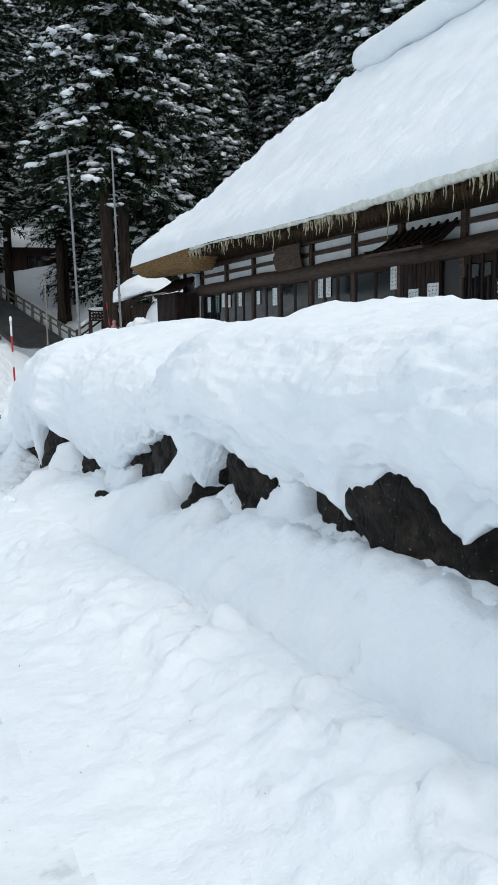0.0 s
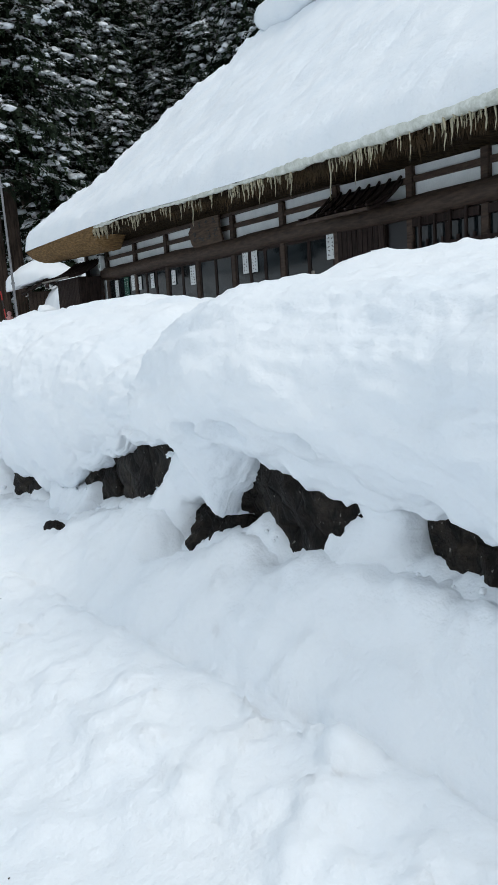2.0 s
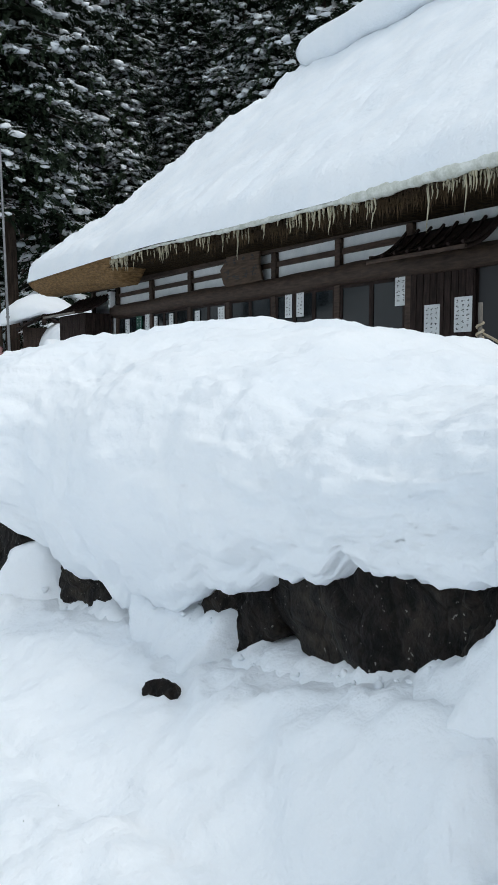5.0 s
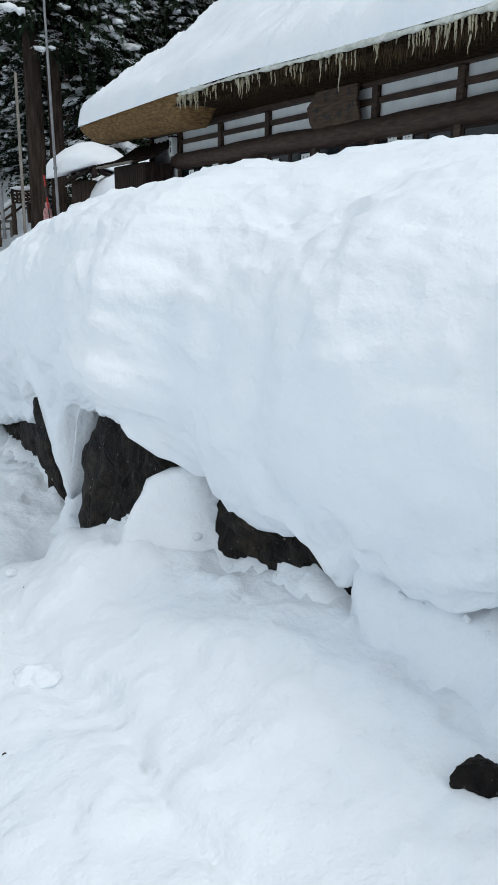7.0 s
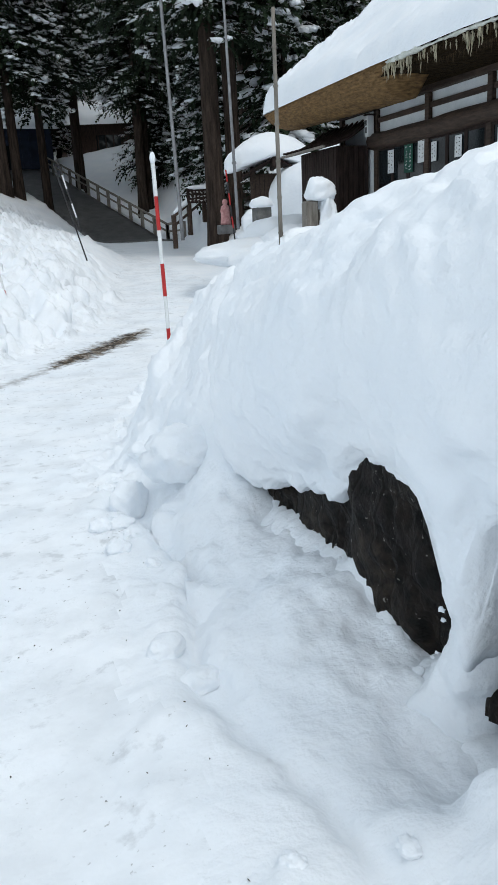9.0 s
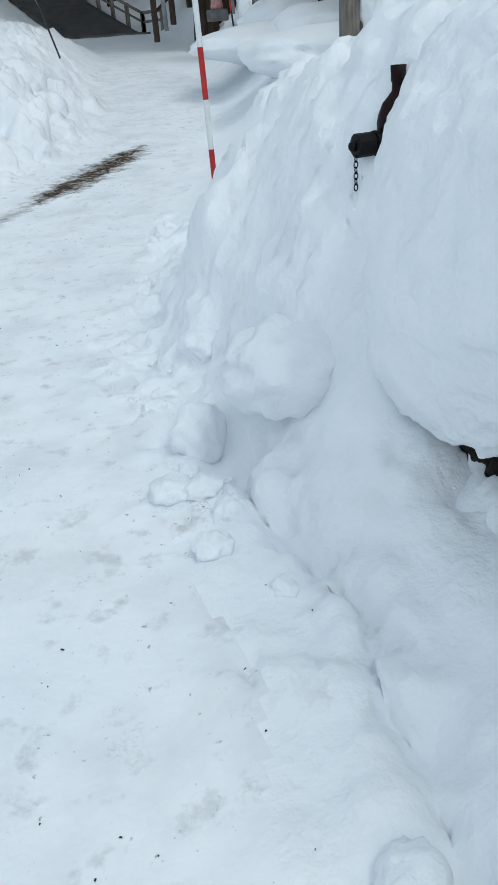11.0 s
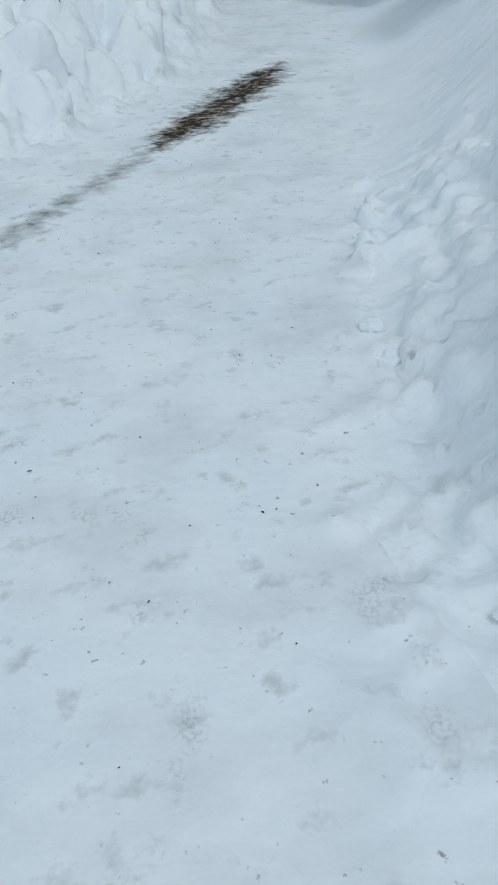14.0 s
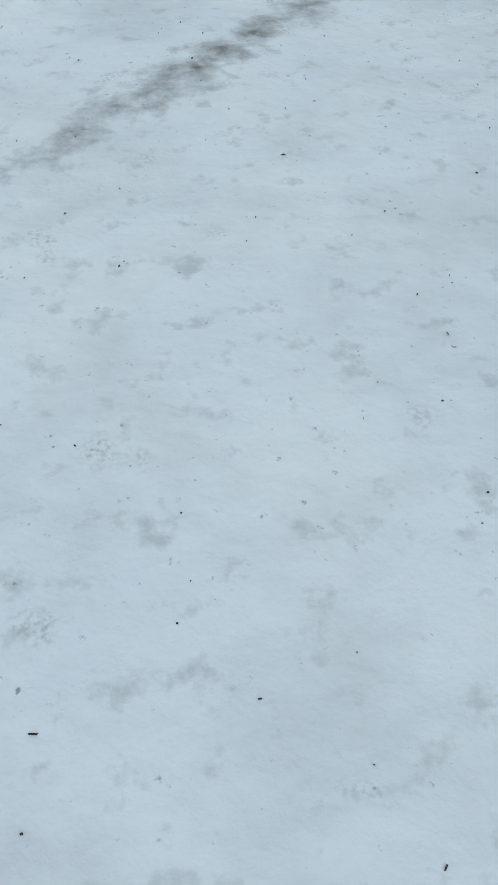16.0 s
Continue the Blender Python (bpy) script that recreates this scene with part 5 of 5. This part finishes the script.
def shed(at, w, d, h, roof, mat, label, turn=0, snow=0.5):
    s = thing("shed", at, label, "shed", turn=turn)
    part("wall", boxes(((-w / 2, -d / 2, -1.5), (w / 2, -d / 2 + 0.15, h)), ((-w / 2, d / 2 - 0.15, -1.5), (w / 2, d / 2, h)), ((-w / 2, -d / 2 + 0.15, -1.5), (-w / 2 + 0.15, d / 2 - 0.15, h)), ((w / 2 - 0.15, -d / 2 + 0.15, -1.5), (w / 2, d / 2 - 0.15, h))), mat, s)
    for k in range(int(w / 0.6)):
        x = -w / 2 + 0.1 + k * 0.6
        part("batten", boxes(((x, -d / 2 - 0.05, -1.5), (x + 0.08, -d / 2 - 0.002, h)), bevel=0.008), mat, s)
    part("window", boxes(((-w * 0.2, -d / 2 - 0.04, h * 0.35), (w * 0.12, -d / 2 - 0.003, h * 0.72))), GLASS, s)
    bm = bmesh.new()
    ring0 = [bm.verts.new(p) for p in ((-w / 2 - 0.5, -d / 2 - 0.5, h - 0.1), (w / 2 + 0.5, -d / 2 - 0.5, h - 0.1), (w / 2 + 0.5, d / 2 + 0.5, h - 0.1), (-w / 2 - 0.5, d / 2 + 0.5, h - 0.1))]
    a, b = bm.verts.new((-w / 2 - 0.5, 0, h + roof)), bm.verts.new((w / 2 + 0.5, 0, h + roof))
    bm.faces.new((ring0[0], ring0[1], b, a))
    bm.faces.new((ring0[2], ring0[3], a, b))
    bm.faces.new((ring0[1], ring0[2], b))
    bm.faces.new((ring0[3], ring0[0], a))
    bm.faces.new(ring0[::-1])
    part("roof", bm, WOOD_BLACK, s)
    gx, gy = np.meshgrid(np.linspace(-w / 2 - 0.55, w / 2 + 0.55, 40), np.linspace(-d / 2 - 0.55, d / 2 + 0.55, 30))
    e = np.minimum(np.minimum(gx + w / 2 + 0.55, w / 2 + 0.55 - gx), np.minimum(gy + d / 2 + 0.55, d / 2 + 0.55 - gy))
    gz = h - 0.12 + (roof + 0.1) * (1 - np.abs(gy) / (d / 2 + 0.5)) + snow * np.sqrt(np.clip(e / 0.4, 0, 1)) * (1 + 0.15 * fbm(gx, gy, 401))
    ob = sheet("roof_snow", np.stack((gx, gy, gz), -1), SNOW)
    ob.parent = s
    return s


BLUE_DARK = mottled("dark_blue_sheet", (0.006, 0.011, 0.024), (0.018, 0.030, 0.06), 3, 30, 0.6, 0.2)
BARN = mottled("brown_barn_boards", (0.020, 0.012, 0.009), (0.075, 0.045, 0.034), 3, 30, 0.8, 0.4, stretch=(4, 4, 1))
shed((3.6, 72.0, 5.6), 6.6, 5.0, 4.4, 1.2, BLUE_DARK, "dark blue sheeted shed behind the tree trunks", 4)
shed((12.5, 74.0, 7.4), 6.0, 5.0, 3.2, 1.6, BARN, "dark brown wooden barn under snow among the trees", -14)
shed((-2.5, 70.0, 5.4), 4.0, 4.0, 2.4, 0.9, BARN, "low brown hut under snow beside the shed", 8)


# ---- stones and lumps at the road side ----
def far_stones():
    rnd = random.Random(21)
    w = thing("edge_stones", (0, 0, 0), "row of dark stones showing through the far snow bank", "stones")
    for k in range(7):
        x, y = -1.3 + k * 0.30 + rnd.uniform(-0.1, 0.1), 21.6 + k * 0.28
        ob = part("stone", boulder((0.26, 0.20, 0.16), 60 + k), ROCK, w, smooth_shade=True)
        ob.matrix_world = pose(x, y, float(land(x, y)) + 0.02, rnd.uniform(-20, 20), rnd.uniform(-20, 20), rnd.uniform(0, 180))


far_stones()
for i, (x, y, r) in enumerate(((-0.28, 20.0, 0.10), (-0.36, 19.1, 0.07), (-0.9, 20.6, 0.15))):
    st_ = new("roadside_stone", mesh_of(boulder((r, r * 1.2, r * 0.8), 90 + i), "roadside_stone", ROCK, True))
    st_.matrix_world = pose(x, y, float(land(x, y)) + 0.05, 0, 0, 50 * i)
    tagged(st_, "dark wet stone showing through the ploughed snow", "stone", "stones in the bank")


def snow_chunk(x, y, size, seed, dz=0.0, tilt=0.0):
    bm = bmesh.new()
    blob(bm, (0, 0, 0), size, seed, 0.24, 4, 1.9)
    ob = new("snow_chunk", mesh_of(bm, "snow_chunk", SNOW, True))
    ob.matrix_world = pose(x, y, float(land(x, y)) + dz, tilt, tilt * 0.5, seed * 37)
    return tagged(ob, "broken white chunk of snow at the foot of the bank", "snow chunk", "snow chunks")


snow_chunk(1.43, 12.24, (0.31, 0.32, 0.20), 3, -0.01, 6)
snow_chunk(1.05, 12.55, (0.13, 0.17, 0.18), 4, 0.07)
snow_chunk(1.34, 13.30, (0.13, 0.17, 0.09), 15, -0.02, 4)
snow_chunk(0.80, 11.60, (0.075, 0.07, 0.06), 5, 0.02)
snow_chunk(0.78, 12.08, (0.10, 0.09, 0.06), 6, 0.02)
snow_chunk(0.90, 12.0, (0.07, 0.08, 0.055), 7, 0.02)
rnd = random.Random(31)
for k in range(18):
    y = rnd.uniform(11.2, 16.6)
    x = float(np.interp(y, (11, 12, 13.4, 14.7, 16.6), (0.80, 0.90, 0.98, 1.22, 1.85))) + rnd.gauss(0.04, 0.10)
    s = min(abs(rnd.gauss(0.02, 0.022)) + 0.014, 0.075)
    snow_chunk(x, y, (s * rnd.uniform(0.8, 1.4), s * rnd.uniform(0.8, 1.4), s * 0.8), 100 + k, 0.0)
for k in range(5):
    y = rnd.uniform(7.5, 11.0)
    x = float(np.interp(y, (7, 11), (0.85, 0.75))) + rnd.gauss(0.0, 0.16)
    s = rnd.uniform(0.03, 0.08)
    snow_chunk(x, y, (s * 1.3, s, s * 0.7), 160 + k, s * 0.1)

# needles, twigs and crumbs of bark strewn on the packed snow
rnd = random.Random(41)
verts, faces = [], []
tufts = [(rnd.uniform(-0.7, 0.9), rnd.uniform(11.5, 17.5)) for k in range(16)]
for k in range(520):
    y = rnd.uniform(-0.5, 21)
    x = rnd.uniform(-1.6, 1.1) + max(0, y - 15) * 0.3
    if k > 620:
        x, y = rnd.choice(tufts)
        x, y = x + max(0, y - 15) * 0.3 + rnd.gauss(0, 0.05), y + rnd.gauss(0, 0.06)
    if y < 8 and rnd.random() < 0.55:
        continue
    z = float(land(x, y)) + 0.003
    a, ln, wd = rnd.uniform(0, 6.28), min(rnd.expovariate(1 / 0.0025) + 0.0012, 0.012), rnd.uniform(0.001, 0.0026)
    c, s = math.cos(a), math.sin(a)
    i = len(verts)
    for u, v, hgt in ((-ln, -wd, 0), (ln, -wd, 0), (ln * 0.8, wd, 0.002), (-ln * 0.7, wd, 0.002), (0, 0, 0.006)):
        verts.append((x + c * u - s * v, y + s * u + c * v, z + hgt))
    faces += [(i, i + 1, i + 4), (i + 1, i + 2, i + 4), (i + 2, i + 3, i + 4), (i + 3, i, i + 4)]
me = bpy.data.meshes.new("litter")
me.from_pydata(verts, [], faces)
me.materials.append(mottled("bark_crumbs", (0.02, 0.016, 0.013), (0.08, 0.065, 0.05), 20, 60, 0.9, 0))
tagged(new("litter", me), "dark needles and bark crumbs strewn on the road", "litter", kind="stuff")


# ---- forest ----
def fan(verts, faces, base, along, side, up, length, width, rnd, droop):
    """A ragged drooping spray of needles."""
    n = 5
    i0 = len(verts)
    for k in range(n + 1):
        t = k / n
        p = base + along * (length * t) - up * (droop * t * t)
        w = width * (1 - t * 0.75) * rnd.uniform(0.7, 1.2)
        verts.append(p)
        verts.append(p + side * w - up * (w * rnd.uniform(0.2, 0.7)) + along * (length * 0.12))
        verts.append(p - side * w - up * (w * rnd.uniform(0.2, 0.7)) + along * (length * 0.12))
    for k in range(n):
        a, b = i0 + 3 * k, i0 + 3 * (k + 1)
        faces.append((a, a + 1, b))
        faces.append((a, b, a + 2))


bm = bmesh.new()
bmesh.ops.create_icosphere(bm, subdivisions=1, radius=1.0)
LUMP_V = [v.co.copy() for v in bm.verts]
LUMP_F = [tuple(v.index for v in f.verts) for f in bm.faces]
bm.free()


def make_tree(seed, height, radius, clear, spread, count, snow, mat_bark):
    """A cedar: tapered trunk, limbs with drooping sprays, snow lying on them. Clear: bare part of the trunk."""
    rnd = random.Random(seed)
    t = thing("cedar_tree", (0, 0, 0), "tall dark cedar with snow on its boughs", "tree", "cedar trees")
    bm = bmesh.new()
    n = 14
    bend = [(0.25 * math.sin(k * 0.5 + seed), 0.25 * math.cos(k * 0.4 + seed)) for k in range(n)]
    pts = [(bend[k][0] * k / n, bend[k][1] * k / n, -0.6 + (height + 0.6) * k / (n - 1)) for k in range(n)]
    tube(bm, pts, [radius * (1.25 if k == 0 else 1.0) * (1 - k / (n - 1)) ** 0.8 + 0.02 for k in range(n)], 12)
    v1, f1, v2, f2 = [], [], [], []
    for i in range(count):
        hgt = clear + (height - clear) * (i / count) ** 0.9
        rel = (hgt - clear) / (height - clear)
        ln = spread * (1 - rel) ** 0.75 * rnd.uniform(0.55, 1.1) * min(1, 0.5 + rel * 4) + 0.35
        a = i * 2.399 + rnd.uniform(-0.4, 0.4)
        out = Vector((math.cos(a), math.sin(a), rnd.uniform(-0.12, 0.22)))
        side, up = Vector((-math.sin(a), math.cos(a), 0)), Vector((0, 0, 1))
        k = hgt / height * (n - 1)
        base = Vector((pts[min(int(k), n - 1)][0], pts[min(int(k), n - 1)][1], hgt))
        droop = ln * rnd.uniform(0.25, 0.5)
        if i % 2 == 0:
            tube(bm, [base, base + out * ln * 0.5 - up * droop * 0.25, base + out * ln * 0.9 - up * droop * 0.8], [0.05, 0.03, 0.012], 5, False)
        m = max(3, int(ln * 2.2))
        loaded = rnd.random() < 1.9 * snow
        for j in range(m):
            tt = (j + rnd.uniform(0.3, 1.0)) / m
            p = base + out * (ln * tt) - up * (droop * tt * tt)
            for sgn in (-1, 1):
                dr = (out * rnd.uniform(0.5, 1.0) + side * sgn * rnd.uniform(0.3, 1.0)).normalized()
                across = Vector((-dr.y, dr.x, 0))
                sl = rnd.uniform(0.6, 1.35) * (1.1 - 0.4 * tt)
                sag = sl * rnd.uniform(0.3, 0.7)
                q = p + Vector((0, 0, rnd.uniform(-0.1, 0.1)))
                fan(v1, f1, q, dr, across, up, sl, sl * 0.30, rnd, sag)
                if rnd.random() < 0.5:
                    fan(v1, f1, p - up * 0.15, dr, across, up, sl * 0.8, sl * 0.28, rnd, sl * 0.9)
                if rnd.random() < (1.0 if loaded else 0.12) * (0.55 + 0.45 * tt):
                    # fingers of snow lying along the spray
                    for _ in range(rnd.randint(3, 6)):
                        tilt = (dr + across * rnd.uniform(-0.5, 0.5)).normalized()
                        fan(v2, f2, q + dr * (sl * rnd.uniform(0.0, 0.45)) + up * 0.07, tilt, Vector((-tilt.y, tilt.x, 0)), up, sl * rnd.uniform(0.3, 0.6), sl * rnd.uniform(0.09, 0.18), rnd, sag * 0.35)
                if loaded and rnd.random() < 0.45:
                    c0, s0 = q + dr * sl * 0.3, rnd.uniform(0.10, 0.27)
                    i0 = len(v2)
                    for lv in LUMP_V:
                        r = 1 + 0.35 * rnd.uniform(-1, 1)
                        v2.append(c0 + dr * (lv.x * s0 * 1.6 * r) + across * (lv.y * s0 * 0.8 * r) + up * (lv.z * s0 * 0.55 * r - 0.35 * lv.x * s0))
                    f2 += [tuple(i0 + c for c in f) for f in LUMP_F]
    part("trunk", bm, mat_bark, t, smooth_shade=True)
    for name, v, f, mat, label in (("crown", v1, f1, NEEDLES, "dark green drooping needles"), ("snow_load", v2, f2, SNOW_TREE, "clumps of snow lying on the boughs")):
        me = bpy.data.meshes.new(name)
        me.from_pydata([tuple(c) for c in v], [], f)
        if name == "snow_load":
            me.polygons.foreach_set("use_smooth", np.ones(len(me.polygons), bool))
        me.materials.append(mat)
        ob = new(name, me)
        ob.parent = t
        tagged(ob, label, kind="stuff")
    return t


SNOW_TREE = snow_material("snow_on_boughs", (0.88, 0.91, 0.94), 0, 0.3)
KINDS = [make_tree(1, 24, 0.40, 3.0, 3.6, 210, 0.40, BARK), make_tree(2, 20, 0.32, 1.5, 3.2, 200, 0.48, BARK), make_tree(3, 27, 0.45, 5.0, 3.8, 220, 0.34, BARK),
         make_tree(4, 28, 0.38, 8.0, 4.6, 170, 0.42, BARK), make_tree(5, 9, 0.14, 0.6, 2.1, 110, 0.60, BARK), make_tree(6, 16, 0.24, 1.0, 2.7, 180, 0.55, BARK)]
PLACED = []


def plant(kind, x, y, turn=0.0, size=1.0):
    m = pose(x, y, float(land(x, y)) - 0.1, 0, 0, turn) @ Matrix.Scale(size, 4)
    if kind not in PLACED:
        PLACED.append(kind)
        KINDS[kind].matrix_world = m
        return
    ob = copy_thing(KINDS[kind], Matrix())
    ob.matrix_world = m


# trees that stand singly
for kind, x, y, turn, size in ((3, 9.9, 38.4, 0, 1.05), (3, 10.9, 39.0, 120, 0.9), (3, 12.9, 42.5, 60, 1.1), (3, 14.2, 44.0, 200, 1.15), (3, 15.6, 46.0, 20, 1.0), (3, 2.5, 55.8, 40, 1.2), (3, 3.4, 56.5, 90, 0.8),
                               (3, -0.6, 62.0, 160, 1.1), (3, 8.3, 65.3, 10, 1.0), (3, 10.8, 56.7, 250, 0.8), (3, 11.3, 57.2, 310, 0.75), (5, 12.6, 60.0, 30, 0.9), (5, 12.6, 47.5, 80, 0.8), (4, 13.6, 40.0, 0, 1.3), (5, 15.5, 41.5, 70, 1.0),
                               (4, 16.8, 40.5, 140, 1.2), (1, 15.5, 54.0, 200, 0.9), (2, 17.0, 60.0, 30, 0.9), (0, 15.5, 64.0, 90, 0.9), (5, 18.5, 43.0, 15, 1.0), (2, 6.0, 78.0, 15, 1.0), (2, -7.0, 52.0, 75, 1.0), (5, 8.0, 74.0, 0, 0.8), (3, 5.2, 58.5, 77, 0.75)):
    plant(kind, x, y, turn, size)
rnd = random.Random(77)
for row in range(14):
    for col in range(22):
        x = -24 + col * 4.4 + rnd.uniform(-1.7, 1.7)
        y = 47 + row * 4.3 + rnd.uniform(-1.6, 1.6)
        if x < 9.5 and y < 77 and x > -9:
            continue
        if x < 18 and y < 46.5 or x < 12 and y < 52:
            continue
        if 9 < x < 18.5 and y < 82:
            continue
        if x < 10 and rnd.random() < 0.82:
            continue
        plant(rnd.choice((0, 0, 1, 1, 2, 2, 5, 5, 4)), x, y, rnd.uniform(0, 360), rnd.uniform(0.85, 1.2))
for k in range(34):
    x, y = 22 + (k % 9) * 4.6 + rnd.uniform(-1.5, 1.5), 31 + (k // 9) * 4.4 + rnd.uniform(-1.4, 1.4)
    plant(rnd.choice((0, 1, 2, 5)), x, y, rnd.uniform(0, 360), rnd.uniform(0.9, 1.2))
